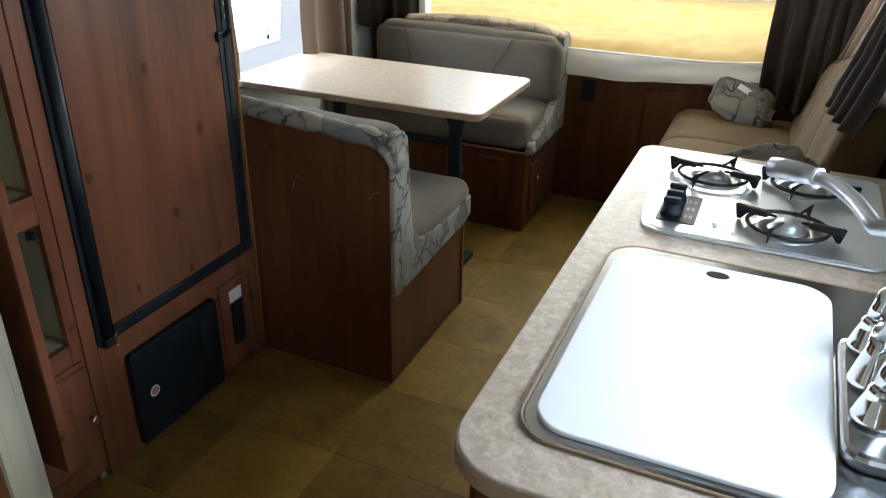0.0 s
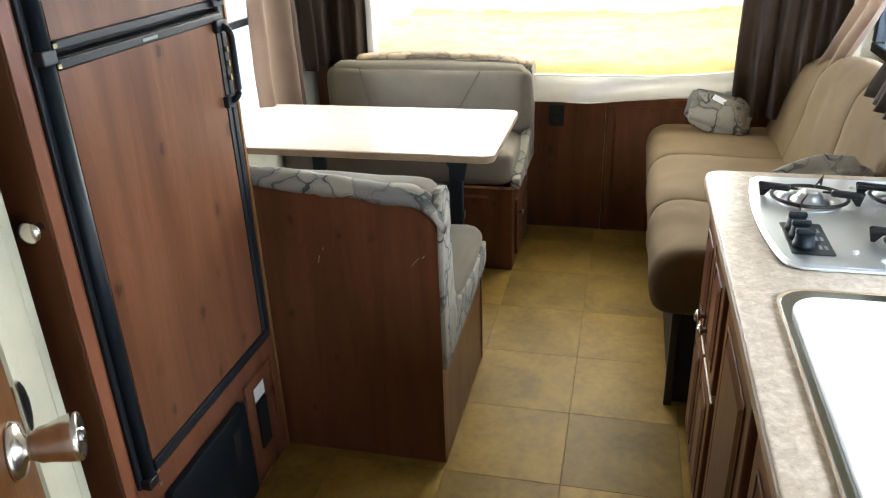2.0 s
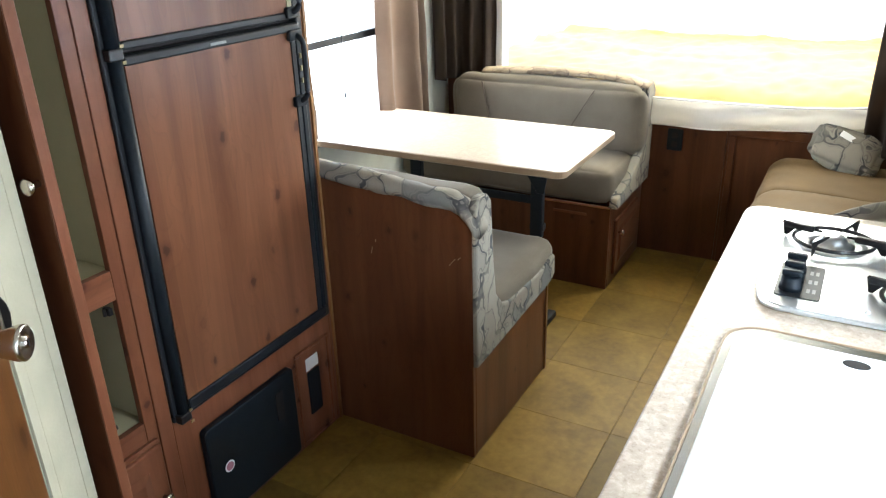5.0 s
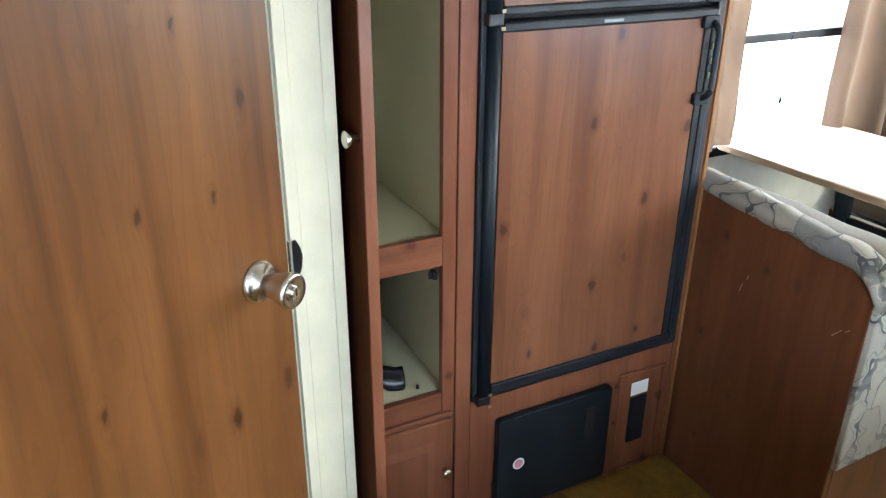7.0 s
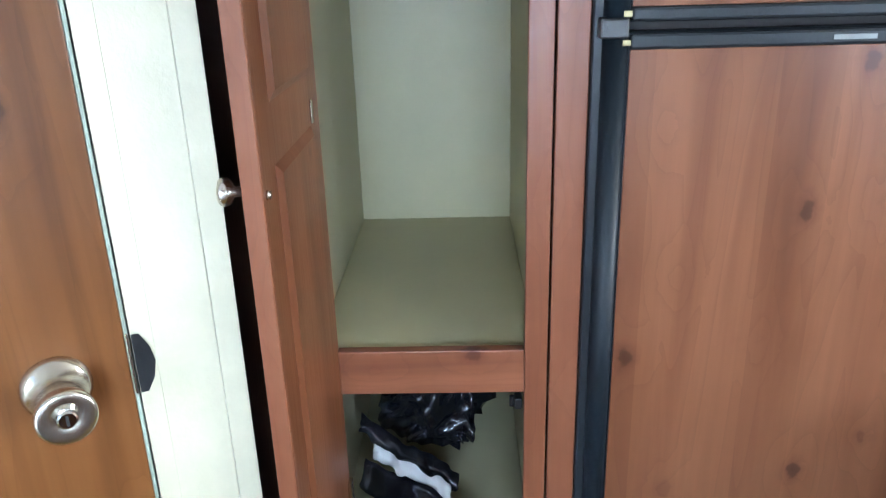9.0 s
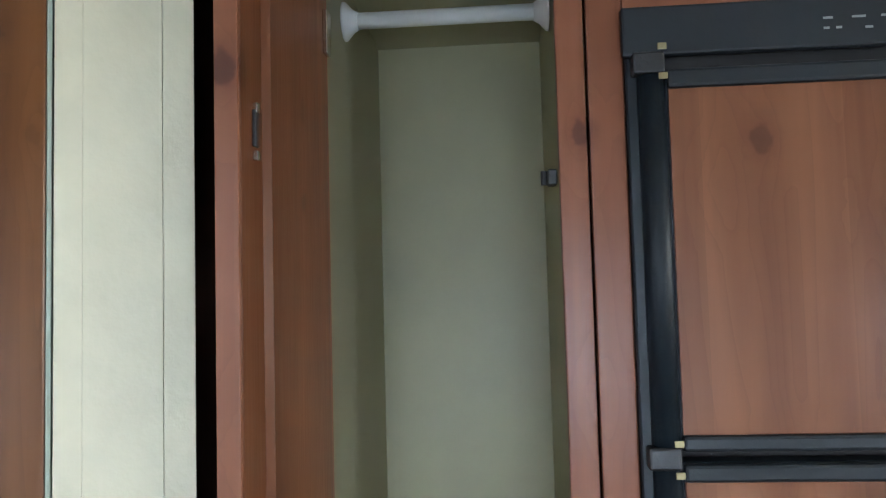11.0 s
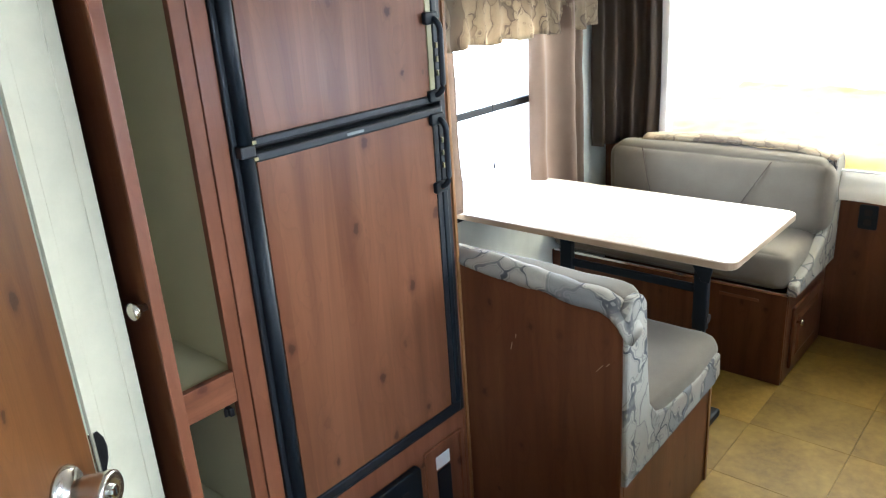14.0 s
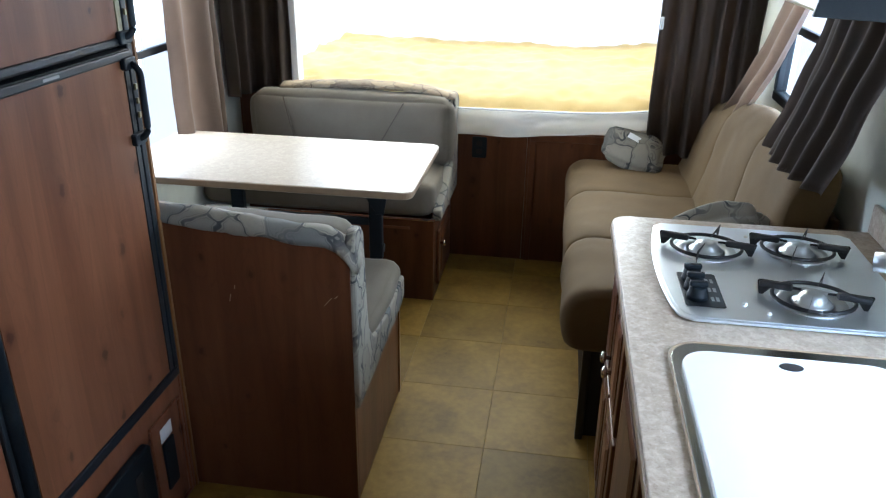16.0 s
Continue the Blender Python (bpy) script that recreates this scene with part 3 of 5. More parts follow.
part("head", box(BED[0] - 0.03, BED[1] + 0.04, YF - 0.02, YF + 0.05, BED[3] - 0.05, BED[3] + 0.01, 0.006), "white", bo)

# the tent room outside: canvas roof with bows, side walls and an open end
tent = thing("tent", "white canvas tent end over the pull-out bed", "tent", (-0.5, 4.2, 0.6), kind="structure")
part("roof", prism([(3.69, 2.06), (4.6, 2.18), (5.25, 1.91), (5.27, 1.93), (4.6, 2.21), (3.69, 2.09)], -1.75, 0.75, "x"), "canvas", tent)
for x in (-1.62, 0.66):
    part("side_curtain", prism([(3.69, 0.62), (5.2, 0.62), (5.2, 0.72), (3.69, 0.72)], x - 0.006, x + 0.006, "x"), "canvas", tent)
part("end_curtain", box(-1.62, 0.66, 5.19, 5.205, 0.60, 0.74, 0.003), "canvas", tent)
part("platform", box(-1.62, 0.66, YF + 0.045, 5.2, 0.52, 0.60, 0.006), "white", tent)

# bright backdrop ring all round, far behind everything; it glows to read blown out
dist = bmesh.new()
rg = [[dist.verts.new((30 * math.cos(2 * math.pi * k / 48), 2 + 30 * math.sin(2 * math.pi * k / 48), z)) for k in range(48)] for z in (-0.7, 9.0)]
for k in range(48):
    dist.faces.new((rg[0][k], rg[0][(k + 1) % 48], rg[1][(k + 1) % 48], rg[1][k]))
backdrop_glow = bpy.data.materials.new("glowing_backdrop")
backdrop_glow.use_nodes = True
hp = backdrop_glow.node_tree.nodes["Principled BSDF"]
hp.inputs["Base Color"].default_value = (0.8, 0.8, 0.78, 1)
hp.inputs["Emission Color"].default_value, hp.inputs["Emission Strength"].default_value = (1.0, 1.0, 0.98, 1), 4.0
solo("backdrop", dist, backdrop_glow, "glowing white backdrop outside the windows, standing for overexposed distance", "backdrop", "structure")

# open ground outside
solo("ground", box(-60, 60, -60, 60, -0.75, -0.70, 0), plain("dry_ground", (0.80, 0.79, 0.75), 0.9, vary=0.05, scale=0.8), "pale dry ground outside the trailer", "ground", "structure")

# ---- wardrobe ----
wd = thing("wardrobe", "tall cherry wood wardrobe, open and nearly empty", "wardrobe", (-1.4, 1.0, 0))
Y0, Y1, WB = 0.815, 1.163, -1.795  # sides and back
part("stile", box(FACE - 0.018, FACE, Y0, 0.866, 0.05, ZC - 0.002, 0.002), "wood", wd)
part("stile", box(FACE - 0.018, FACE, 1.131, Y1, 0.05, ZC - 0.002, 0.002), "wood", wd)
for z0, z1 in ((1.857, 1.958), (0.767, 0.835), (0.384, 0.443), (0.0, 0.05)):
    part("rail", box(FACE - 0.018, FACE - 0.0006, 0.8665, 1.1305, z0, z1, 0.0015), "wood_h", wd)
part("cornice", box(FACE, FACE + 0.012, Y0, Y1, 1.93, 1.958, 0.003), "wood_h", wd)
for y in (Y0 + 0.003, Y1 - 0.0145):
    part("side", box(WB + 0.012, FACE - 0.0185, y, y + 0.014, 0.0, ZC - 0.002, 0), "lining", wd)
part("back", box(WB + 0.002, WB + 0.011, Y0, Y1, 0.0, ZC - 0.002, 0), "lining", wd)
part("shelf", box(WB + 0.012, FACE - 0.019, Y0 + 0.0175, Y1 - 0.015, 0.815, 0.830, 0.001), "lining", wd)
part("shelf", box(WB + 0.012, FACE - 0.019, Y0 + 0.0175, Y1 - 0.015, 0.425, 0.440, 0.001), "lining", wd)
part("top", box(WB + 0.012, FACE - 0.019, Y0 + 0.0175, Y1 - 0.015, 1.935, 1.955, 0), "lining", wd)
rail = part("hanging_rod", rod((-1.453, Y0 + 0.018, 1.872), (-1.453, Y1 - 0.019, 1.872), 0.0125, n=20), "white", wd, "white hanging rod", True)
for y, d in ((Y0 + 0.0175, 1), (Y1 - 0.0185, -1)):
    part("flange", lathe([(0.030, 0), (0.029, 0.004), (0.018, 0.014), (0.0135, 0.022)], aim((-1.453, y, 1.872), (-1.453, y + d, 1.872)), 22), "white", rail, smooth=True)
for z in (1.58, 0.735):
    c = part("catch", box(FACE - 0.040, FACE - 0.019, 1.119, 1.130, z - 0.009, z + 0.009, 0.002), "iron", wd, "small dark latch")
    part("roller", rod((FACE - 0.03, 1.1155, z - 0.008), (FACE - 0.03, 1.1155, z + 0.008), 0.004), "iron", c)
# the tall door stands open square to the front
# darker bench wood paints its shaded faces; the lit edge gets paler cherry
dr = part("door", box(FACE + 0.002, -0.8755, 0.850, 0.869, 0.40, 1.905, 0.002), "bench_wood", wd, "open cherry door seen on edge, faces coloured dark for shade")
part("edge_band", box(-0.8752, -0.872, 0.850, 0.869, 0.40, 1.905, 0.001), "wood", dr, "door edge in paler wood, its light in the colour")
for z0, z1 in ((0.47, 1.17), (1.23, 1.845)):
    part("field", raised_panel("y", 0.8692, 1, FACE + 0.055, -0.928, z0, z1, 0.005, 0.010), "bench_wood", dr)
part("knob", knob_shape((-0.888, 0.850, 1.156), (0, -1, 0), 0.9), "nickel", dr, "satin nickel knob", True)
for z in (0.60, 1.75):
    part("hinge", box(FACE + 0.001, FACE + 0.02, 0.8692, 0.875, z - 0.025, z + 0.025, 0.001), "nickel", dr)
part("screw", rod((-0.888, 0.8691, 1.152), (-0.888, 0.8725, 1.152), 0.005, 0.004), "nickel", dr, "screw of the knob", True)
part("plate", box(-1.127, -1.117, 0.8692, 0.8715, 1.172, 1.200, 0.001), "nickel", dr)
st0 = part("strike", box(-0.912, -0.903, 0.8692, 0.8725, 1.570, 1.600, 0.001), "iron", dr)
for z in (1.563, 1.602):
    part("tab", box(-0.911, -0.904, 0.8692, 0.8735, z - 0.004, z + 0.004, 0.001), "nickel", st0)
# low closed door
ld = part("low_door", box(FACE + 0.001, FACE + 0.018, 0.842, 1.152, 0.055, 0.378, 0.005), "wood", wd)
part("field", raised_panel("x", FACE + 0.0182, 1, 0.89, 1.104, 0.105, 0.328, 0.006, 0.022), "wood", ld)
part("knob", knob_shape((FACE + 0.018, 1.141 - 0.012, 0.237), (1, 0, 0), 0.9), "nickel", ld, "satin nickel knob", True)
part("ledge", box(FACE + 0.0005, FACE + 0.010, 0.842, 1.152, 0.3785, 0.392, 0.003), "wood_h", wd)

# crumpled bag and loose fittings on the wardrobe's low shelf
bag = bmesh.new()
bmesh.ops.create_icosphere(bag, subdivisions=5, radius=1)
for v in bag.verts:
    u = v.co.copy()
    q = Vector((u.x * 0.17, u.y * 0.105, max(u.z, -0.55) * 0.135))
    w = noise.noise_vector(u * 1.7 + Vector((4, 1, 2))) * 0.045
    cr = abs(noise.noise(u * 4.2 + Vector((1, 7, 3)))) * 0.045 + abs(noise.noise(u * 9 + Vector((2, 1, 0)))) * 0.016
    q += w - u * cr
    v.co = q * 1.1 + Vector((-1.555, 0.985, 0.575))
    v.co.z = max(v.co.z, 0.4415)
    v.co.y = max(0.84, min(1.12, v.co.y))
bg_ = thing("plastic_bag", "crumpled shiny black plastic bag on the wardrobe shelf", "bag", (-1.4, 0.98, 0.4405))
part("sack", bag, "bag", bg_, smooth=True)
def crumpled_strip(a, b, drop, seed, sag=0.0):
    """A folded band of plastic film from a to b that hangs down by a vector."""
    bm, rows = bmesh.new(), []
    a, b, drop = Vector(a), Vector(b), Vector(drop)
    for i in range(31):
        t = i / 30
        p = a.lerp(b, t) - Vector((0, 0, sag * math.sin(math.pi * t))) + noise.noise_vector(Vector((t * 5, seed, 0))) * 0.010
        rows.append([bm.verts.new(p + drop * (j / 5) + Vector((0.010, 0, 0)) * math.sin(math.pi * j / 5) + noise.noise_vector(Vector((t * 9, j * 0.7, seed))) * 0.006) for j in range(6)])
    for p, q in zip(rows, rows[1:]):
        for j in range(5):
            bm.faces.new((p[j], p[j + 1], q[j + 1], q[j]))
    bmesh.ops.solidify(bm, geom=bm.faces[:], thickness=0.003)
    for v in bm.verts:
        v.co.z = max(v.co.z, 0.4412)
    return bm


part("lip", crumpled_strip((-1.345, 0.870, 0.620), (-1.315, 1.035, 0.515), (0.012, -0.006, -0.028), 2.0), "bag", bg_, "folded rim", True)
part("flap", crumpled_strip((-1.335, 0.870, 0.545), (-1.250, 1.072, 0.478), (0.030, -0.010, -0.042), 7.0, 0.0), "bag", bg_, "crumpled front flap", True)
part("lining", crumpled_strip((-1.345, 0.885, 0.580), (-1.300, 1.020, 0.510), (0.018, -0.004, -0.035), 4.0), "white", bg_, "pale inner side", True)
fit1 = thing("spare_knob", "spare chrome door knob lying on the wardrobe shelf", "knob", (-1.24, 0.885, 0.4405))
part("rose", lathe([(0.030, 0), (0.029, 0.005), (0.015, 0.010)], pose(-1.245, 0.880, 0.471, 80, 0, 20), 22), "chrome", fit1, smooth=True)
part("grip", lathe([(0.012, 0.010), (0.014, 0.02), (0.025, 0.032), (0.026, 0.045), (0.018, 0.055)], pose(-1.245, 0.880, 0.471, 80, 0, 20), 22), "chrome", fit1, smooth=True)
fit2 = thing("latch_part", "small brass and black latch fitting on the wardrobe shelf", "fitting", (-1.26, 0.935, 0.4405))
part("barrel", rod((-1.285, 0.925, 0.450), (-1.235, 0.930, 0.450), 0.009), "iron", fit2)
part("plate", box(-1.268, -1.252, 0.915, 0.940, 0.4412, 0.4432, 0.0005), "brass", fit2)
solo("screw", rod((-1.215, 1.09, 0.4406), (-1.215, 1.09, 0.450), 0.004, 0.003), "iron", "small dark screw on the wardrobe shelf", "screw")
solo("fob", rod((-1.205, 0.868, 0.447), (-1.2, 0.893, 0.447), 0.0065, 0.004), "bag", "tiny black rubber stopper on the wardrobe shelf", "stopper", smooth=True)

# ---- fridge cabinet ----
fc = thing("fridge_cabinet", "cherry wood tall cabinet built round the fridge", "cabinet", (-1.4, 1.5, 0))
A0, A1 = 1.166, 1.852
part("stile", box(FACE - 0.018, FACE, A0, 1.206, 0.0, ZC - 0.002, 0.002), "wood", fc)
part("stile", box(FACE - 0.018, FACE, 1.832, A1, 0.0, ZC - 0.002, 0.002), "wood", fc)
part("rail", box(FACE - 0.018, FACE, 1.2065, 1.8315, 1.755, 1.782, 0.002), "wood_h", fc)
part("rail", box(FACE - 0.018, FACE, 1.2065, 1.8315, 1.910, 1.958, 0.002), "wood_h", fc)
part("top_panel", box(FACE - 0.022, FACE - 0.012, 1.2065, 1.8315, 1.7825, 1.9095, 0), "fridge_wood", fc)
part("cornice", box(FACE, FACE + 0.012, A0, A1 + 0.01, 1.935, 1.958, 0.003), "wood_h", fc)
part("low_panel", box(FACE - 0.018, FACE - 0.001, 1.2065, 1.8315, 0.0, 0.394, 0.001), "wood", fc)
part("moulding", frame_of("x", FACE - 0.0008, FACE + 0.007, 1.655, 1.815, 0.01, 0.335, 0.010, 0.002), "wood", fc)
part("side", box(XL + 0.012, FACE - 0.0185, A1 - 0.016, A1, 0.0, ZC - 0.002, 0), "wood", fc)
part("side_edge", box(FACE + 0.0003, FACE + 0.006, A1 - 0.010, A1, 0.0, 1.93, 0.001), "oak", fc, "worn pale edge strip")

vent = thing("furnace_panel", "black metal furnace cover low on the cherry cabinet", "furnace", (FACE, 1.45, 0.03))
part("cover", slab(1.275, 1.622, 0.030, 0.325, FACE + 0.0008, FACE + 0.022, 0.012, 0.004, "x"), "black", vent)
part("louvre", slab(1.537, 1.567, 0.19, 0.28, FACE + 0.0222, FACE + 0.0245, 0.004, 0.001, "x"), "dark", vent)
stk = part("sticker", lathe([(0.017, 0), (0.017, 0.0008)], aim((FACE + 0.0223, 1.338, 0.178), (FACE + 1, 1.338, 0.178)), 24), "white", vent, "round white warning sticker")
part("mark", lathe([(0.0125, 0), (0.0125, 0.0006)], aim((FACE + 0.0232, 1.338, 0.178), (FACE + 1, 1.338, 0.178)), 20), plain("pink_print", (0.5, 0.22, 0.26), 0.5), stk)
sw = thing("switch_plate", "narrow black wall plate under a white paper label", "plate", (FACE, 1.73, 0.1))
part("plate", slab(1.703, 1.758, 0.100, 0.250, FACE + 0.0008, FACE + 0.007, 0.004, 0.002, "x"), "black", sw)
part("label", box(FACE + 0.0008, FACE + 0.0025, 1.703, 1.760, 0.255, 0.296, 0), "white", sw, "white paper label")

# ---- fridge ----
fg = thing("fridge", "two-door fridge with cherry wood panels in black frames", "fridge", (-1.4, 1.52, 0.39))
FX = FACE + 0.0015
part("trim_frame", frame_of("x", FX - 0.02, FX + 0.006, 1.207, 1.831, 0.394, 1.750, 0.020, 0.002), "slate", fg, "slate grey trim frame")
part("casing", box(-1.66, FX - 0.0205, 1.215, 1.823, 0.40, 1.745, 0), "dark", fg)
cp = part("control_panel", box(FX + 0.0065, FX + 0.020, 1.202, 1.829, 1.703, 1.758, 0.003), "slate", fg, "dark control panel")
for k, (a, w, z) in enumerate(((1.415, 0.010, 1.734), (1.445, 0.014, 1.734), (1.475, 0.016, 1.734), (1.415, 0.006, 1.723), (1.428, 0.006, 1.723), (1.458, 0.008, 1.722))):
    part("print", box(FX + 0.0202, FX + 0.0208, a, a + w, z - 0.0012, z + 0.0012, 0), "ink", cp)
part("badge", slab(1.505, 1.640, 1.722, 1.728, FX + 0.0202, FX + 0.0222, 0.0028, 0.0008, "x"), plain("grey_badge", (0.06, 0.065, 0.075), 0.4), cp)
for nm, z0, z1, b0, b1 in (("freezer_door", 1.275, 1.688, 0.018, 0.022), ("main_door", 0.412, 1.264, 0.030, 0.020)):
    d = part(nm, box(FX - 0.018, FX + 0.012, 1.228, 1.812, z0, z1, 0.004), "black", fg)
    part("wood_panel", box(FX + 0.0125, FX + 0.0165, 1.250, 1.766, z0 + b0, z1 - b1, 0.001), "fridge_wood", d, "cherry wood panel")
    part("edge_tube", rod((FX + 0.008, 1.2335, z0 + 0.002), (FX + 0.008, 1.2335, z1 - 0.002), 0.0155, n=18), "black", d, smooth=True)
    part("rail", box(FX + 0.0125, FX + 0.022, 1.249, 1.800, z0 + 0.001, z0 + b0, 0.004), "slate", d)
    part("rail", box(FX + 0.0125, FX + 0.022, 1.249, 1.800, z1 - b1, z1 - 0.001, 0.004), "slate", d)
    part("edge", box(FX + 0.0125, FX + 0.021, 1.7845, 1.803, z0 + b0, z1 - b1, 0.003), "black", d)
    part("strip", box(FX + 0.0125, FX + 0.0185, 1.7665, 1.784, z0 + b0, z1 - b1, 0.001), "almond" if nm == "freezer_door" else "slate", d)
    part("gasket", box(FX - 0.016, FX + 0.004, 1.8125, 1.818, z0 + 0.01, z1 - 0.01, 0.001), "almond", d, "yellowed seal")
    h0, h1 = (1.292, 1.470) if nm == "freezer_door" else (1.066, 1.236)
    bow = arc((FX + 0.018, 1.772, h0), (FX + 0.044, 1.784, h0 + 0.026), (FX + 0.044, 1.780, h0 + 0.002), 7) + arc((FX + 0.044, 1.784, h1 - 0.026), (FX + 0.018, 1.780, h1), (FX + 0.044, 1.780, h1 - 0.002), 7)
    ha = part("handle", tube(bow, 0.0075, 12), "black", d, "black bow handle", True)
    for z in (h0, h1):
        part("foot", slab(1.752, 1.799, z - 0.014, z + 0.014, FX + 0.0168, FX + 0.030, 0.006, 0.003, "x"), "black", ha)
    for k in range(3):
        part("clip", box(FX + 0.0215, FX + 0.026, 1.789, 1.797, h0 + 0.045 + 0.032 * k, h0 + 0.058 + 0.032 * k, 0.001), "almond", ha)
for z in (1.2695, 1.694, 0.404):
    h = part("hinge", box(FX + 0.002, FX + 0.026, 1.212, 1.246, z - 0.012, z + 0.012, 0.003), "iron", fg)
    part("bush", box(FX + 0.0262, FX + 0.0285, 1.238, 1.248, z - 0.020, z - 0.0125, 0.001), "bush", h)
    part("bush", box(FX + 0.0262, FX + 0.0285, 1.238, 1.248, z + 0.0125, z + 0.020, 0.001), "bush", h)
part("name_badge", box(FX + 0.0222, FX + 0.0232, 1.484, 1.534, 1.2505, 1.2565, 0.0004), "ink", fg, "small pale maker's badge")

# ---- bathroom door and its post ----
ps = thing("door_post", "cream wallboard door post with a corner seam", "post", (-0.88, 0.78, 0), kind="structure")
PE, PR = Vector((-0.8625, 0.729, 0)), Vector((-0.902, 0.823, 0))
PU = (PR - PE).normalized()
PN = Vector((PU.y, -PU.x, 0))


def strip(s0, s1, front, back=-0.03):
    return [tuple((PE + PU * a + PN * b)[:2]) for a, b in ((s0, back), (s1, back), (s1, front), (s0, front))]


part("stop", prism(strip(0.0004, 0.0203, 0.0), 0, ZC - 0.001, "z", 0.0003, 1), "post", ps)
part("board", prism(strip(0.0204, 0.0775, 0.0), 0, ZC - 0.001, "z", 0.0003, 1), "post", ps)
part("corner_trim", prism(strip(0.0779, 0.1015, 0.0006, -0.028), 0, ZC - 0.001, "z", 0.0006, 1), "post", ps)
sp = [(0.001, 0.962), (0.008, 0.962), (0.016, 0.977), (0.019, 0.994), (0.016, 1.010), (0.008, 1.025), (0.001, 1.025)]
st_ = bmesh.new()
st_.faces.new([st_.verts.new(PE + PU * a + PN * 0.002 + Vector((0, 0, z))) for a, z in sp])
bmesh.ops.solidify(st_, geom=st_.faces[:], thickness=0.003)
part("strike", st_, "iron", ps, "dark curved strike plate")
solo("wall_bath_1", prism([(-0.92, 0.775), (-0.94, 0.802), (-1.19, 0.808), (-1.79, 0.808), (-1.79, 0.775)], 0, ZC - 0.001, "z"), "shade_wood", "wood partition between bathroom and wardrobe, coloured dark for the gap's shade", "wall", "structure")
ED = Vector((-0.8645, 0.727, 0))
DD = Vector((0.56, -0.83, 0)).normalized()
DN = Vector((0.83, 0.56, 0)).normalized()
DOOR = Matrix(((DD.x, DN.x, 0, ED.x), (DD.y, DN.y, 0, ED.y), (0, 0, 1, 0), (0, 0, 0, 1)))


def on_door(bm):
    bmesh.ops.transform(bm, matrix=DOOR, verts=bm.verts)
    return bm


bd = thing("bathroom_door", "knotty orange-brown bathroom door, slightly ajar", "door", tuple(ED), kind="structure")
leaf = part("leaf", on_door(box(0.004, 0.60, -0.034, 0.0, 0.02, 1.88, 0.002)), "door_wood", bd)
part("edge", on_door(box(0.0, 0.0038, -0.034, -0.001, 0.02, 1.88, 0.0008)), plain("door_edge_grey", (0.30, 0.33, 0.26), 0.6), bd, "grey-green edge band")
kn = part("knob", on_door(lathe([(0.031, 0.0), (0.031, 0.003), (0.027, 0.009), (0.013, 0.014), (0.0150, 0.020), (0.0185, 0.026), (0.0200, 0.036), (0.0235, 0.048), (0.0260, 0.058), (0.0255, 0.063), (0.0225, 0.0655), (0.012, 0.0610)], pose(0.069, 0.0, 0.990, -90, 0, 0), 40)), "nickel", bd, "satin nickel privacy knob", True)
part("lock_button", on_door(lathe([(0.0085, 0.060), (0.0085, 0.0665), (0.007, 0.068)], pose(0.069, 0.0, 0.990, -90, 0, 0), 20)), "chrome", kn)
part("slot", on_door(box(0.0678, 0.0702, 0.0675, 0.0686, 0.985, 0.995, 0)), "dark", kn)
part("latch", on_door(box(0.0006, 0.0030, -0.010, 0.0012, 0.960, 1.025, 0.0005)), "nickel", bd, "latch plate and bolt")
solo("wall_bath_2", on_door(box(0.605, 0.72, -0.06, -0.002, 0, ZC - 0.001, 0)), "cream", "cream wall strip beside the bathroom door", "wall", "structure")
solo("wall_bath_3", box(-0.55, -0.50, YB, 0.11, 0, ZC - 0.001, 0), "cream", "cream bathroom wall", "wall", "structure")
solo("wall_bath_4", on_door(box(0.004, 0.72, -0.06, -0.001, 1.885, ZC - 0.001, 0)), "cream", "cream strip over the bathroom door", "wall", "structure")

# ---- dinette ----
nb = thing("dinette_bench", "dark cherry dinette bench with taupe cushions and leaf-pattern sides", "bench", (-1.2, 2.1, 0), group="dinette benches")
B0, BX = 1.856, -0.682
part("back_panel", prism([(XL + 0.004, 0.0), (BX, 0.0), (BX, 0.765), (-0.72, 0.80), (-1.10, 0.835), (XL + 0.004, 0.845)], B0, B0 + 0.018, "y", 0.002, 1), "bench_wood", nb)
part("end_panel", box(BX - 0.018, BX - 0.0005, B0 + 0.0185, 2.425, 0.0, 0.37, 0.003), "bench_wood", nb)
part("front_panel", box(XL + 0.004, BX - 0.019, 2.405, 2.423, 0.0, 0.335, 0.003), "bench_wood", nb)
part("edge_strip", box(BX - 0.0003, BX + 0.004, 2.412, 2.427, 0.0, 0.35, 0.0015), "oak", nb)
# patterned roll over the top of the back
roll = bmesh.new()
rr = []
for i in range(41):
    t = i / 40
    x = XL + 0.01 + (BX + 0.005 - XL) * t
    zt = 0.862 - 0.045 * max(0, (x + 1.2) / 0.52) ** 1.3
    if t > 0.93:
        zt -= 0.05 * ((t - 0.93) / 0.07) ** 2
    ring = []
    for k in range(14):
        a = 2 * math.pi * k / 14
        w = noise.noise(Vector((x * 14, k * 0.8, 1))) * 0.008
        ring.append(roll.verts.new((x, B0 + 0.030 + (0.040 + w) * math.cos(a), zt - 0.022 + (0.028 + w) * math.sin(a))))
    rr.append(ring)
for a, b in zip(rr, rr[1:]):
    for k in range(14):
        roll.faces.new((a[k], a[(k + 1) % 14], b[(k + 1) % 14], b[k]))
roll.faces.new(rr[0]), roll.faces.new(rr[-1])
part("top_roll", roll, "leaf", nb, "leaf-pattern welt over the back", True)


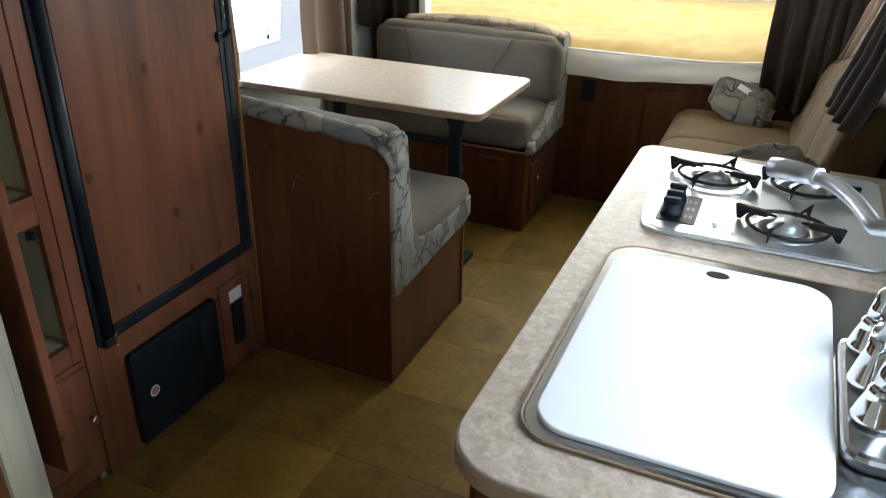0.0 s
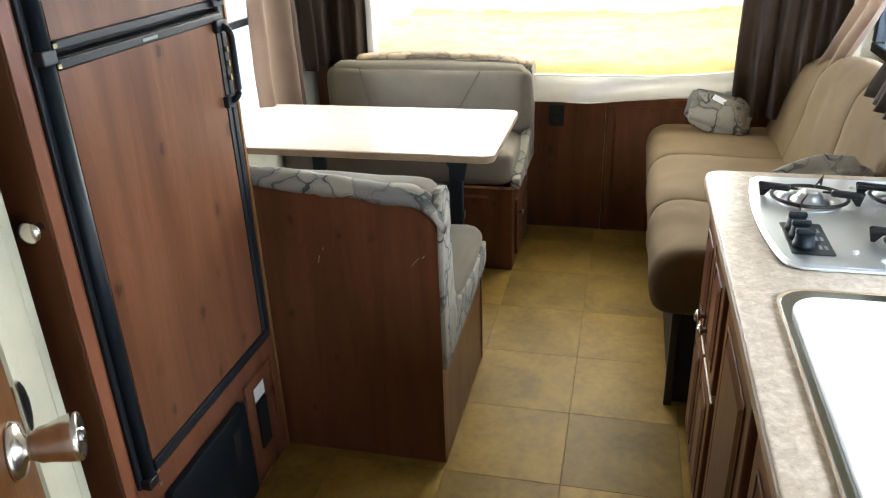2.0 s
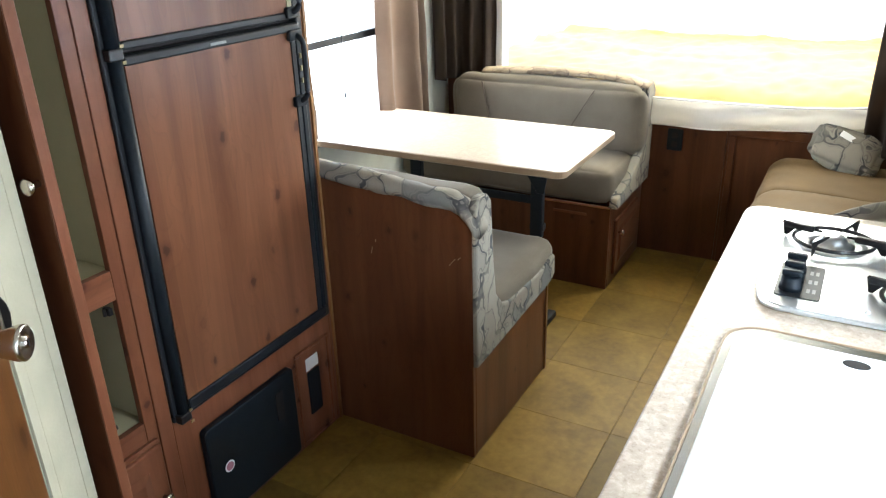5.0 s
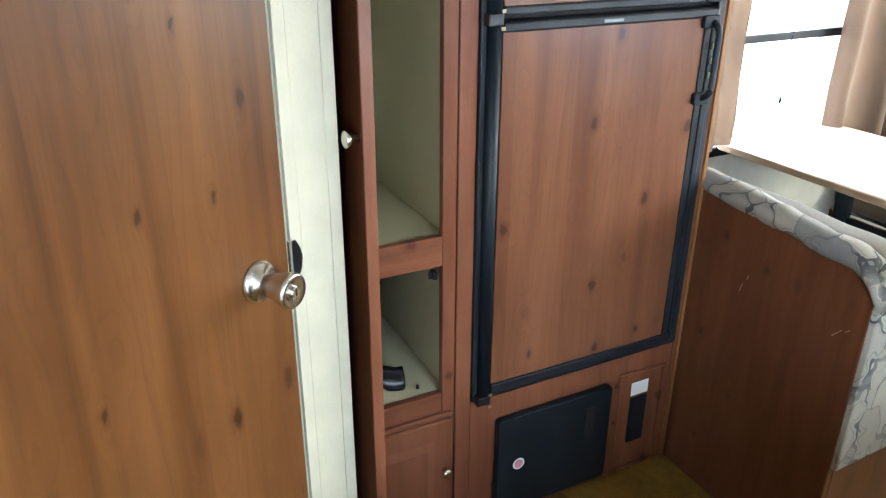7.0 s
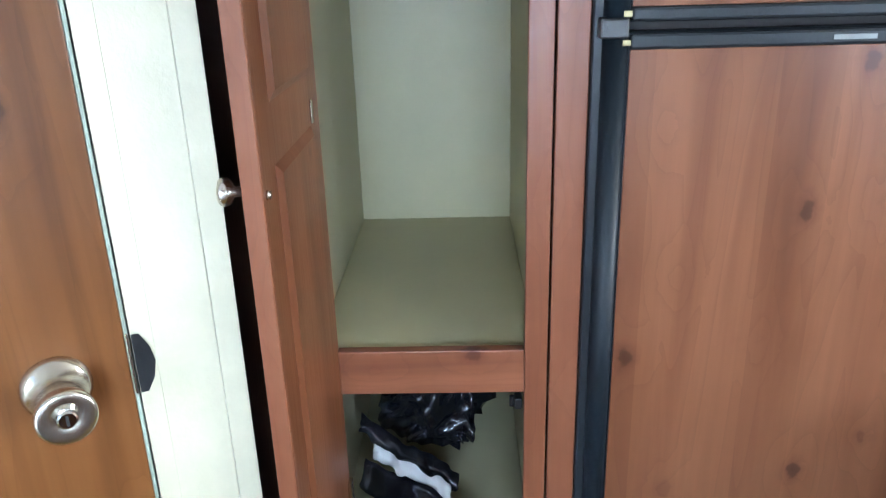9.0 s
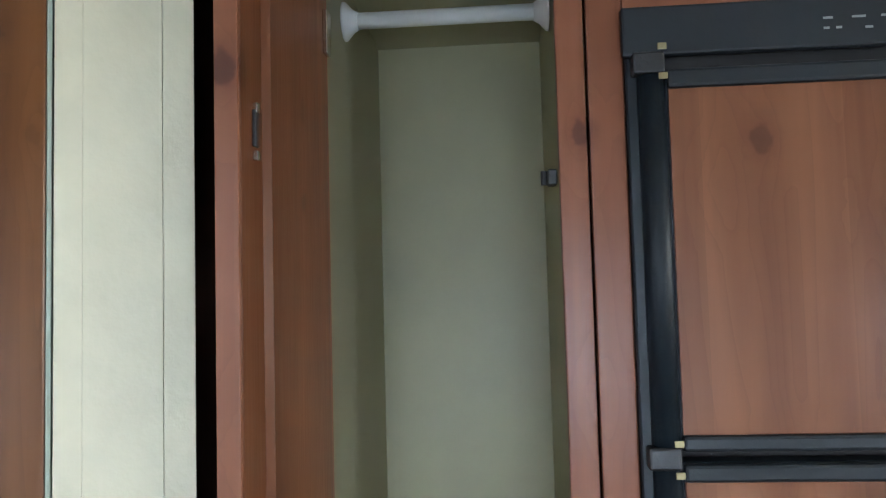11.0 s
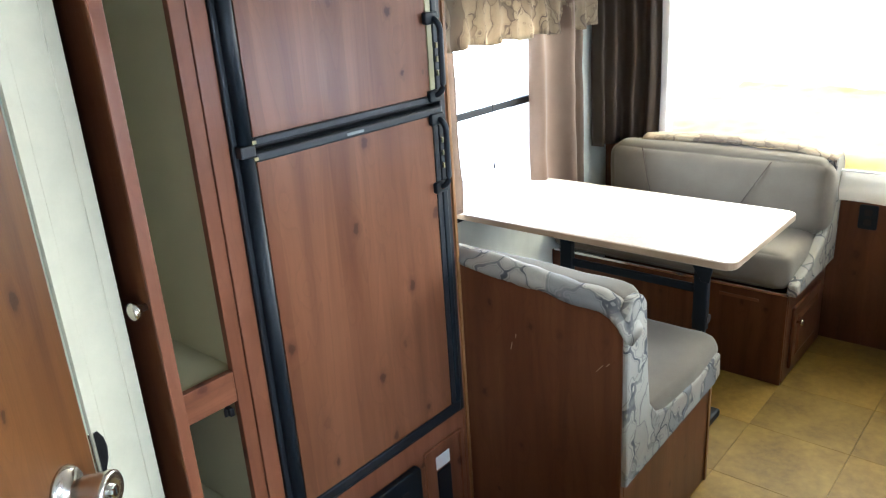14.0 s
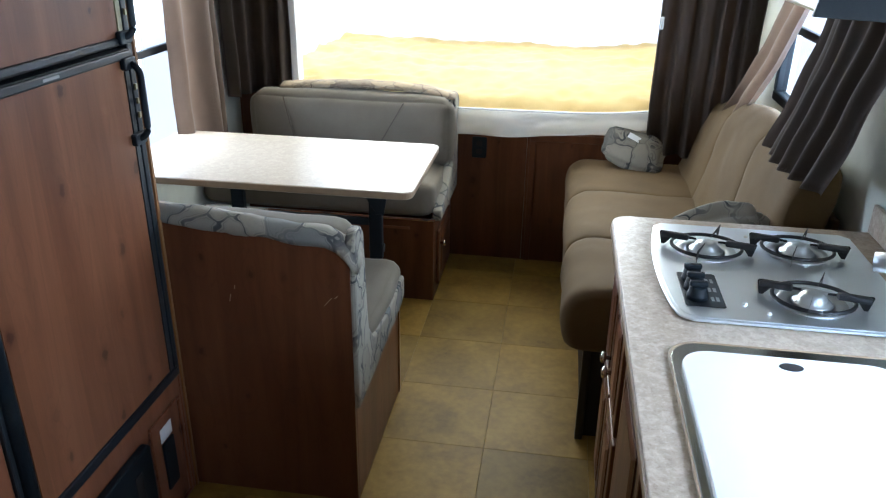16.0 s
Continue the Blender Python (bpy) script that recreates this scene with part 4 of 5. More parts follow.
def side_wing(y_of, name, owner):
    """Leaf-pattern side cover of a bench, an L of fabric from the back down along the seat."""
    pts = [(0.0, 0.315), (0.0, 0.80), (0.03, 0.828), (0.075, 0.825), (0.098, 0.80), (0.115, 0.62), (0.135, 0.50), (0.18, 0.445), (0.235, 0.43), (0.36, 0.425), (0.50, 0.425), (0.60, 0.44), (0.61, 0.36), (0.57, 0.34)]
    bm = prism([(y_of(a), z) for a, z in pts], BX - 0.016, BX + 0.012, "x")
    bmesh.ops.triangulate(bm, faces=bm.faces[:])
    for v in bm.verts:
        v.co += noise.noise_vector(v.co * 13) * 0.004
    bmesh.ops.bevel(bm, geom=[e for e in bm.edges if e.calc_face_angle(0) > 0.6], offset=0.008, segments=2, profile=0.5, affect="EDGES", clamp_overlap=True)
    return part(name, bm, "leaf", owner, "leaf-pattern side cover")


side_wing(lambda a: B0 + 0.002 + a, "side_cover", nb)
for x, z, l_, a in ((-1.005, 0.628, 0.022, 12), (-0.742, 0.640, 0.03, 40), (-0.99, 0.66, 0.010, 5), (-0.72, 0.655, 0.012, 45)):
    sc_ = box(-0.0009, 0.0009, -0.0004, 0.0004, -l_ / 2, l_ / 2, 0, 1)
    bmesh.ops.transform(sc_, matrix=pose(x, B0 - 0.0006, z, 0, a, 0), verts=sc_.verts)
    part("scratch", sc_, "edge", nb, "pale scratch")
part("back_cushion", pad(XL + 0.01, BX - 0.02, B0 + 0.03, B0 + 0.145, 0.42, 0.822, 0.035, 0.012, 0.004, 16), "taupe", nb, smooth=True)
part("seat_cushion", pad(XL + 0.01, BX - 0.006, B0 + 0.148, 2.50, 0.345, 0.482, 0.04, 0.012, 0.005, 16, 3.0), "taupe", nb, smooth=True)

fb = thing("dinette_bench", "dark cherry dinette bench with taupe cushions under the bed opening", "bench", (-1.2, 3.4, 0), group="dinette benches")
F0 = 3.12
part("front_panel", box(XL + 0.004, BX + 0.002, F0, F0 + 0.018, 0.0, 0.372, 0.003), "bench_wood", fb)
part("end_panel", box(BX - 0.016, BX + 0.002, F0 + 0.0185, YF - 0.03, 0.0, 0.372, 0.003), "bench_wood", fb)
part("rail", box(XL + 0.02, BX + 0.010, F0 - 0.009, F0 - 0.0005, 0.372, 0.384, 0.002), "chrome", fb, "bright aluminium nosing")
part("trim_line", box(-0.93, -0.78, F0 - 0.004, F0 - 0.0005, 0.328, 0.340, 0.001), "wood", fb)
dw = part("hatch", box(BX + 0.0025, BX + 0.016, F0 + 0.07, 3.52, 0.045, 0.30, 0.005), "bench_wood", fb)
part("field", raised_panel("x", BX + 0.0162, 1, F0 + 0.11, 3.48, 0.085, 0.26, 0.005, 0.018), "bench_wood", dw)
part("knob", knob_shape((BX + 0.016, F0 + 0.10, 0.235), (1, 0, 0), 0.85), "nickel", dw, "nickel knob", True)
part("seat_cushion", pad(XL + 0.01, BX - 0.006, F0 - 0.012, 3.50, 0.387, 0.535, 0.04, 0.012, 0.004, 16, 7.0), "taupe", fb, smooth=True)
bc = pad(XL + 0.14, BX + 0.024, 3.40, 3.53, 0.52, 0.812, 0.045, 0.02, 0.004, 18, 5.0)
part("back_cushion", bc, "taupe", fb, smooth=True)
for x0, x1 in ((-1.40, -1.33), (-0.98, -0.86)):
    a, b = (Vector((x0, 3.395, 0.805)), Vector((x1, 3.388, 0.54))) if x0 < -1.2 else (Vector((x1, 3.395, 0.80)), Vector((x0 - 0.03, 3.385, 0.54)))
    part("seam", tube([a.lerp(b, k / 8) + Vector((0, -0.008 - 0.012 * math.sin(math.pi * k / 8), 0)) for k in range(9)], 0.0022, 6), "curtain_d", fb)
hw = bmesh.new()
rr = []
for i in range(31):
    t = i / 30
    x = -1.44 + (BX + 0.035 + 1.44) * t
    zt = 0.826 + 0.022 * math.sin(math.pi * t) - 0.02 * max(0, (t - 0.85) / 0.15)
    rr.append([hw.verts.new((x, 3.515 + (0.055 + 0.006 * noise.noise(Vector((x * 12, k, 0)))) * math.cos(2 * math.pi * k / 12), zt + (0.018 + 0.006 * noise.noise(Vector((x * 12, k, 3)))) * math.sin(2 * math.pi * k / 12))) for k in range(12)])
for a, b in zip(rr, rr[1:]):
    for k in range(12):
        hw.faces.new((a[k], a[(k + 1) % 12], b[(k + 1) % 12], b[k]))
hw.faces.new(rr[0]), hw.faces.new(rr[-1])
part("top_roll", hw, "leaf_tan", fb, "tan leaf-pattern welt", True)
pts = [(3.585, 0.375), (3.585, 0.79), (3.56, 0.83), (3.46, 0.815), (3.45, 0.62), (3.44, 0.53), (3.30, 0.47), (3.118, 0.42), (3.112, 0.375)]
sc = prism(pts, BX - 0.004, BX + 0.036, "x", 0.008, 2)
for v in sc.verts:
    v.co += noise.noise_vector(v.co * 13) * 0.004
part("side_cover", sc, "leaf", fb, "leaf-pattern side cover")
part("back_board", box(XL + 0.01, BX + 0.0, 3.588, 3.606, 0.0, 0.80, 0.002), "bench_wood", fb)

tb = thing("dinette_table", "beige laminate dinette table on folding black legs", "table", (-1.15, 2.72, 0))
top = part("tabletop", slab(XL + 0.004, -0.640, 2.432, 3.005, 0.712, 0.738, 0.035, 0.004), "table", tb)
part("edge_band", slab(XL + 0.003, -0.6385, 2.4305, 3.0065, 0.7145, 0.7355, 0.036, 0.002), "edge", tb, "tan edge band")
for x in (-0.80, -1.30):
    lg = part("leg", box(x - 0.023, x + 0.023, 2.595, 2.628, 0.42, 0.711, 0.006), "black", tb)
    part("lower_leg", box(x - 0.014, x + 0.014, 2.612, 2.634, 0.03, 0.50, 0.005), "black", lg)
    part("joint", rod((x - 0.026, 2.618, 0.46), (x + 0.026, 2.618, 0.46), 0.016), "iron", lg)
    part("foot", box(x - 0.019, x + 0.019, 2.46, 2.80, 0.0, 0.03, 0.008), "black", lg)
part("apron", box(-1.45, -0.74, 2.585, 2.64, 0.672, 0.7115, 0.006), "black", tb)
part("bracket", prism([(-0.86, 0.711), (-0.745, 0.711), (-0.765, 0.60), (-0.79, 0.60)], 2.578, 2.585, "y", 0.001, 1), "black", tb)
part("brace", box(-1.28, -0.82, 2.606, 2.620, 0.545, 0.575, 0.005), "black", tb)

solo("clip", box(0.188, 0.201, 3.535, 3.545, 1.125, 1.175, 0.002), "white", "small white plastic clip on the bed curtain edge", "clip")

# ---- curtains and overhead cabinet above the dinette ----
c1 = thing("curtain", "brown satin curtain hanging beside the dinette window", "curtain", (-1.63, 3.1, 0.7), group="dinette window curtains")
part("fabric", drape([(-1.655, 2.93), (-1.60, 3.14), (-1.64, 3.30)], 0.64, 1.46, 3.2, 0.030, seed=1.2), "curtain", c1, smooth=True)
c2 = thing("curtain", "brown satin curtain hanging beside the dinette window", "curtain", (-1.63, 2.33, 0.7), group="dinette window curtains")
part("fabric", drape([(-1.655, 2.06), (-1.60, 2.24), (-1.645, 2.43)], 0.74, 1.46, 3.0, 0.028, seed=3.2), "curtain", c2, smooth=True)
vl = thing("valance", "tan leaf-pattern fabric valance above the dinette window", "valance", (-1.6, 2.7, 1.3))
vb = bmesh.new()
rows = []
for j in range(9):
    f = j / 8
    rows.append([vb.verts.new((-1.60 + 0.012 * math.sin(i * 1.05) * (0.4 + f) + noise.noise(Vector((i * 0.4, f * 3, 0))) * 0.012, 2.05 + 1.28 * i / 80, 1.495 - 0.175 * f + 0.006 * math.sin(i * 0.5))) for i in range(81)])
for a, b in zip(rows, rows[1:]):
    for i in range(80):
        vb.faces.new((a[i], a[i + 1], b[i + 1], b[i]))
bmesh.ops.solidify(vb, geom=vb.faces[:], thickness=0.006)
part("fabric", vb, "leaf_tan", vl, smooth=True)
c3 = thing("curtain", "dark brown satin curtain gathered at the bed opening", "curtain", (-1.55, 3.55, 0.8), group="bed curtains")
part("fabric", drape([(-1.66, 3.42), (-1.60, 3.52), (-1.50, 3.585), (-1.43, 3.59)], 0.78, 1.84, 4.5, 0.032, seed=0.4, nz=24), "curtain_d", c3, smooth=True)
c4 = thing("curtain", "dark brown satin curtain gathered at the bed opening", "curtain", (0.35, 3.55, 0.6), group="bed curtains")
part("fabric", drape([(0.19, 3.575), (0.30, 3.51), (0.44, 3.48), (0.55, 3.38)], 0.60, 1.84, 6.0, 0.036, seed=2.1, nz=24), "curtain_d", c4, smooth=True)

oc = thing("overhead_cabinet", "honey-brown overhead cabinet with arched doors over the dinette", "cabinet", (-1.5, 2.8, 1.5))
OX = -1.30
part("body", box(XL + 0.002, OX - 0.018, 2.150, 3.60, 1.525, ZC - 0.002, 0.002), "wood", oc)
part("face_frame", frame_of("x", OX - 0.0175, OX, 2.150, 3.60, 1.522, ZC - 0.002, 0.045, 0.002), "oak", oc)
part("divider", box(OX - 0.0175, OX - 0.0005, 2.435, 2.475, 1.567, ZC - 0.048, 0.002), "oak", oc)
part("bottom_ledge", box(XL + 0.002, OX + 0.008, 2.145, 3.602, 1.498, 1.521, 0.003), "oak", oc, "pale wood ledge")
part("fill_panel", box(OX - 0.0170, OX - 0.003, 2.196, 2.434, 1.568, ZC - 0.048, 0), "oak", oc)
for y0, y1, ky in ((2.462, 2.760, 2.745), (2.772, 3.070, 2.787), (3.09, 3.39, 3.375)):
    d = part("door", box(OX + 0.0005, OX + 0.018, y0, y1, 1.545, 1.90, 0.005), "oak", oc)
    w = y1 - y0
    arch = [(y0 + 0.045, 1.585), (y1 - 0.045, 1.585), (y1 - 0.045, 1.80)] + [(y1 - 0.045 - (w - 0.09) * k / 10, 1.80 + 0.035 * math.sin(math.pi * k / 10)) for k in range(1, 10)] + [(y0 + 0.045, 1.80)]
    part("field", prism(arch, OX + 0.0182, OX + 0.024, "x", 0.004, 2), "oak", d)
    am = tube([(OX + 0.019, y1 - 0.035 - (w - 0.07) * k / 14, 1.805 + 0.04 * math.sin(math.pi * k / 14)) for k in range(15)], 0.005, 8)
    part("arch_moulding", am, "oak", d, smooth=True)
    part("knob", knob_shape((OX + 0.018, ky, 1.665), (1, 0, 0), 0.8), "chrome", d, smooth=True)
st = thing("stereo", "black wall stereo with grey display and lit buttons", "stereo", (OX, 2.31, 1.53))
part("case", slab(2.185, 2.425, 1.532, 1.712, OX + 0.0005, OX + 0.030, 0.012, 0.004, "x"), "gloss_black", st)
part("display", box(OX + 0.0302, OX + 0.032, 2.262, 2.362, 1.660, 1.692, 0.001), plain("blue_display", (0.03, 0.045, 0.09), 0.6, shine=0.1), st)
for r, (z, n) in enumerate(((1.628, 7), (1.585, 7))):
    for k in range(n):
        part("button", slab(2.258 + 0.018 * k, 2.272 + 0.018 * k, z - 0.005, z + 0.005, OX + 0.0302, OX + 0.0345, 0.003, 0.001, "x"), "white", st)
for y, z in ((2.245, 1.70), (2.25, 1.612), (2.245, 1.56), (2.31, 1.562), (2.34, 1.562)):
    part("button", slab(y - 0.005, y + 0.005, z - 0.003, z + 0.003, OX + 0.0302, OX + 0.033, 0.002, 0.001, "x"), "ink", st)
mp = thing("monitor_panel", "small wall monitor panel with red switch over the stereo", "panel", (OX, 2.31, 1.74))
part("plate", box(OX + 0.0005, OX + 0.006, 2.205, 2.375, 1.735, 1.90, 0.002), "oak", mp)
part("gauge", box(OX + 0.0062, OX + 0.010, 2.212, 2.262, 1.745, 1.875, 0.002), "slate", mp)
part("switch", box(OX + 0.0062, OX + 0.012, 2.292, 2.335, 1.752, 1.80, 0.002), "black", mp)
part("lamp", box(OX + 0.0102, OX + 0.013, 2.238, 2.256, 1.750, 1.762, 0.001), "red", mp)
wp = thing("side_outlet", "black outlet plate on the end of the overhead cabinet", "outlet", (-1.42, 2.15, 1.6))
part("plate", slab(-1.445, -1.385, 1.60, 1.72, 2.141, 2.1495, 0.008, 0.002, "y"), "black", wp)
part("switch", box(-1.425, -1.405, 2.136, 2.1408, 1.645, 1.675, 0.001), "slate", wp)
dl = thing("dome_light", "white dome light under the overhead cabinet", "lamp", (-1.42, 2.80, 1.47))
part("lens", lathe([(0.02, -0.028), (0.05, -0.024), (0.072, -0.010), (0.075, 0.0)], pose(-1.40, 2.84, 1.4978), 28), "lens", dl, smooth=True)

cd = thing("blind_cord", "thin dark pull cord hanging in the dinette window", "cord", (-1.66, 2.68, 0.86))
part("cord", tube([(-1.664, 2.68, 1.40), (-1.662, 2.681, 1.2), (-1.663, 2.68, 0.99), (-1.664, 2.679, 0.87)], 0.0024, 6), "slate", cd)
part("toggle", lathe([(0.002, 0), (0.005, -0.006), (0.005, -0.02), (0.002, -0.024)], pose(-1.664, 2.679, 0.87), 10), "slate", cd)
# ---- bed in the tent end ----
bed = thing("tent_bed", "pull-out bed with a rumpled yellow quilt and white skirt", "bed", (-0.5, 4.3, 0.6))
mt = bmesh.new()
NX, NY = 90, 60
grid = []
for j in range(NY + 1):
    y = 3.60 + (5.15 - 3.60) * j / NY
    row = []
    for i in range(NX + 1):
        x = -1.60 + 2.24 * i / NX
        z = 0.775 + 0.05 * max(0, (x + 0.2) / 0.8) ** 2 + 0.03 * max(0, (-x - 0.7) / 0.9) ** 2
        z += 0.018 * noise.noise(Vector((x * 4, y * 4, 0))) + 0.010 * noise.noise(Vector((x * 11, y * 11, 2)))
        z -= 0.009 * abs(math.sin(x * 26 + y * 15)) * abs(math.sin(x * 26 - y * 15))
        z += 0.03 * min(1, j / 20)
        z += 0.022 * math.exp(-((y - 4.45 - 0.10 * math.sin(x * 2.3)) / 0.035) ** 2)
        e = min(j / 4, 1)
        z -= 0.045 * (1 - e) ** 2
        yy = y - 0.05 * math.sin(math.pi * i / NX) * (1 - min(1, j / 25))
        row.append(mt.verts.new((x, yy + 0.05, z)))
    grid.append(row)
for a, b in zip(grid, grid[1:]):
    for i in range(NX):
        mt.faces.new((a[i], a[i + 1], b[i + 1], b[i]))
bmesh.ops.solidify(mt, geom=mt.faces[:], thickness=0.02)
part("quilt", mt, "quilt", bed, "rumpled yellow quilt", True)
part("mattress", pad(-1.60, 0.64, 3.70, 5.15, 0.605, 0.735, 0.03, 0.0, 0.0, 6), "skirt", bed, smooth=True)
sk = bmesh.new()
rows = []
for j in range(13):
    f = j / 12
    row = []
    for i in range(NX + 1):
        x = -1.42 + 1.86 * i / NX
        zt = 0.752 + 0.06 * max(0, (x + 0.15) / 0.6) ** 2 + 0.05 * max(0, (-x - 0.7) / 0.7) ** 2
        zb = 0.632 + 0.05 * max(0, (x + 0.45) / 0.6) ** 1.5
        y = 3.600 - 0.045 * math.sin(math.pi * i / NX) + 0.010 * math.sin(2.4 * x * 6 + f * 4) * f + 0.012 * noise.noise(Vector((x * 5, f * 2, 1)))
        row.append(sk.verts.new((x, y - 0.012 * math.sin(math.pi * f), zt + (zb - zt) * f)))
    rows.append(row)
for a, b in zip(rows, rows[1:]):
    for i in range(NX):
        sk.faces.new((a[i], a[i + 1], b[i + 1], b[i]))
bmesh.ops.solidify(sk, geom=sk.faces[:], thickness=0.006)
skirt = part("skirt", sk, "skirt", bed, "white fabric skirt", True)
part("piping", tube([(-1.42 + 1.86 * i / 40, 3.592 - 0.045 * math.sin(math.pi * i / 40), 0.755 + 0.06 * max(0, (-1.42 + 1.86 * i / 40 + 0.15) / 0.6) ** 2 + 0.05 * max(0, (1.42 - 1.86 * i / 40 - 0.7) / 0.7) ** 2) for i in range(41)], 0.005, 8), "white", skirt)

# ---- galley ----
CX, CY0, CY1, CZ = -0.041, 0.758, 2.108, 0.834
def cut_slab():
    pts = []
    for cx, cy, a, r in ((XR - 0.002, CY1, 90, 0), (CX + 0.045, CY1 - 0.045, 90, 0.045), (CX + 0.09, CY0 + 0.09, 180, 0.09), (XR - 0.002, CY0, 270, 0)):
        pts += [(cx + r * math.cos(radians(a + 90 * k / 8)), cy + r * math.sin(radians(a + 90 * k / 8))) for k in range(9)] if r else [(cx, cy)]
    return pts


wt = thing("worktop", "speckled beige laminate galley worktop with rounded corners", "worktop", (0.28, 1.42, 0.81))
part("top", prism(cut_slab(), CZ - 0.028, CZ, "z", 0.003, 2), "counter", wt)
ed = [(x + (-0.0025 if x < 0.5 else 0), y + (0.0025 if y > 1.4 else -0.0025)) for x, y in cut_slab()]
part("edge_band", prism(ed, CZ - 0.030, CZ - 0.006, "z", 0.002, 1), "edge", wt, "tan edge band")


def galley_door(name, owner, y0, y1, z0, z1, knob_at=None):
    """A raised-panel front on a galley cabinet, with its knob at (y, z)."""
    d = part(name, box(-0.021, -0.0005, y0, y1, z0, z1, 0.005), "bench_wood", owner)
    rim = min(0.055, (y1 - y0) * 0.24)
    part("field", raised_panel("x", -0.0212, -1, y0 + rim, y1 - rim, z0 + rim, z1 - rim, 0.006, 0.020), "bench_wood", d)
    part("bead", frame_of("x", -0.0242, -0.0212, y0 + rim - 0.010, y1 - rim + 0.010, z0 + rim - 0.010, z1 - rim + 0.010, 0.006, 0.001), "bench_wood", d)
    if knob_at:
        part("knob", knob_shape((-0.021, *knob_at), (-1, 0, 0), 0.95), "nickel", d, "nickel knob", True)


# bench wood, darker than the cherry, carries the shade below the worktop
for y0, y1, label in ((0.80, 1.215, "cherry galley base cabinet, coloured dark for shade, with one tall raised-panel door"), (1.2155, 1.63, "cherry galley base cabinet, coloured dark for shade, with one tall raised-panel door"), (1.6305, 2.085, "cherry galley base cabinet, coloured dark for shade, with four small raised-panel doors")):
    cu = thing("base_cabinet", label, "cabinet", (0.3, (y0 + y1) / 2, 0), group="galley base cabinets")
    part("body", box(0.0, XR - 0.003, y0, y1, 0.06, CZ - 0.031, 0.002), "bench_wood", cu)
    part("plinth", box(0.05, XR - 0.003, y0 + 0.001, y1 - 0.001, 0.0, 0.0595, 0), "dark", cu)
    if y0 < 1.5:
        galley_door("door", cu, y0 + 0.03, y1 - 0.03, 0.09, 0.745)
    else:
        m_ = (y0 + y1) / 2 + 0.01
        galley_door("upper_door", cu, y0 + 0.035, m_ - 0.004, 0.455, 0.745, (m_ - 0.035, 0.525))
        galley_door("upper_door", cu, m_ + 0.004, y1 - 0.02, 0.455, 0.745, (m_ + 0.035, 0.525))
        galley_door("lower_door", cu, y0 + 0.035, m_ - 0.004, 0.09, 0.435)
        galley_door("lower_door", cu, m_ + 0.004, y1 - 0.02, 0.09, 0.435)

# three-burner hob
hb = thing("hob", "brushed steel three-burner gas hob with black grates", "hob", (0.29, 1.77, CZ))
SX0, SX1, SY0, SY1 = 0.044, 0.520, 1.545, 2.050
pts = [(SX0 + 0.045, SY0), (SX1 - 0.03, SY0), (SX1, SY0 + 0.03), (SX1, SY1 - 0.02), (SX1 - 0.02, SY1), (SX0 + 0.03, SY1)] + [tuple(p[:2]) for p in arc((SX0 + 0.012, SY1 - 0.022, 0), (SX0 + 0.006, SY0 + 0.055, 0), (SX0 - 0.026, 1.81, 0), 10)] + [tuple(p[:2]) for p in arc((SX0 + 0.010, SY0 + 0.040, 0), (SX0 + 0.038, SY0 + 0.004, 0), (SX0 + 0.014, SY0 + 0.010, 0), 4)]
# dark inset sheet stands for the shaded gap under the raised tray
part("base", prism([(x + (0.02 if x < 0.3 else -0.02), y + (0.02 if y < 1.80 else -0.02)) for x, y in pts], CZ + 0.0004, CZ + 0.0030, "z"), "dark", hb)
for x in (0.12, 0.27, 0.45):
    part("tab", box(x, x + 0.03, SY0 + 0.004, SY0 + 0.021, CZ + 0.0004, CZ + 0.0030, 0.001), "steel", hb)
part("tray", prism(pts, CZ + 0.0032, CZ + 0.0092, "z", 0.0026, 3), "steel", hb, smooth=False)
part("lip", prism([(x + (0.008 if x < 0.3 else -0.008), y + (0.008 if y < 1.80 else -0.008)) for x, y in pts], CZ + 0.0094, CZ + 0.0108, "z", 0.0006, 1), "steel", hb)
for by, bx in ((1.886, 0.160), (1.911, 0.366), (1.654, 0.331)):
    z = CZ + 0.0112
    b = part("burner", lathe([(0.040, 0), (0.036, 0.005), (0.027, 0.007), (0.027, 0.014), (0.023, 0.016), (0.022, 0.020), (0.010, 0.022)], pose(bx, by, z), 28), "alloy", hb, "bright burner head", True)
    part("drip_ring", lathe([(0.068, 0.0), (0.066, 0.003), (0.046, 0.0015), (0.044, 0.0)], pose(bx, by, z - 0.0004), 36), "alloy", hb, smooth=True)
    gr = part("grate", tube([(bx + 0.078 * math.cos(2 * math.pi * k / 32), by + 0.068 * math.sin(2 * math.pi * k / 32), z + 0.012) for k in range(33)], 0.0042, 8), "iron", hb, "black wire grate", True)
    for k in range(4):
        a = radians((-14, 66, 166, 250)[k])
        ca, sa = math.cos(a), math.sin(a)
        if k in (0, 2):
            bar_ = box(0.040, 0.104, -0.009, 0.009, 0.018, 0.032, 0.005)
            bmesh.ops.transform(bar_, matrix=Matrix.Translation((bx, by, z)) @ Matrix.Rotation(a, 4, "Z"), verts=bar_.verts)
            part("bar", bar_, "iron", gr)
        fin = bmesh.new()
        vs = [fin.verts.new((bx + r * ca * 1.1, by + r * sa, z + h)) for r, h in ((0.022, 0.027), (0.095, 0.034), (0.098, 0.030), (0.092, 0.001), (0.085, 0.001), (0.070, 0.022), (0.022, 0.022))]
        fin.faces.new(vs)
        bmesh.ops.solidify(fin, geom=fin.faces[:], thickness=0.005)
        part("prong", fin, "iron", gr)
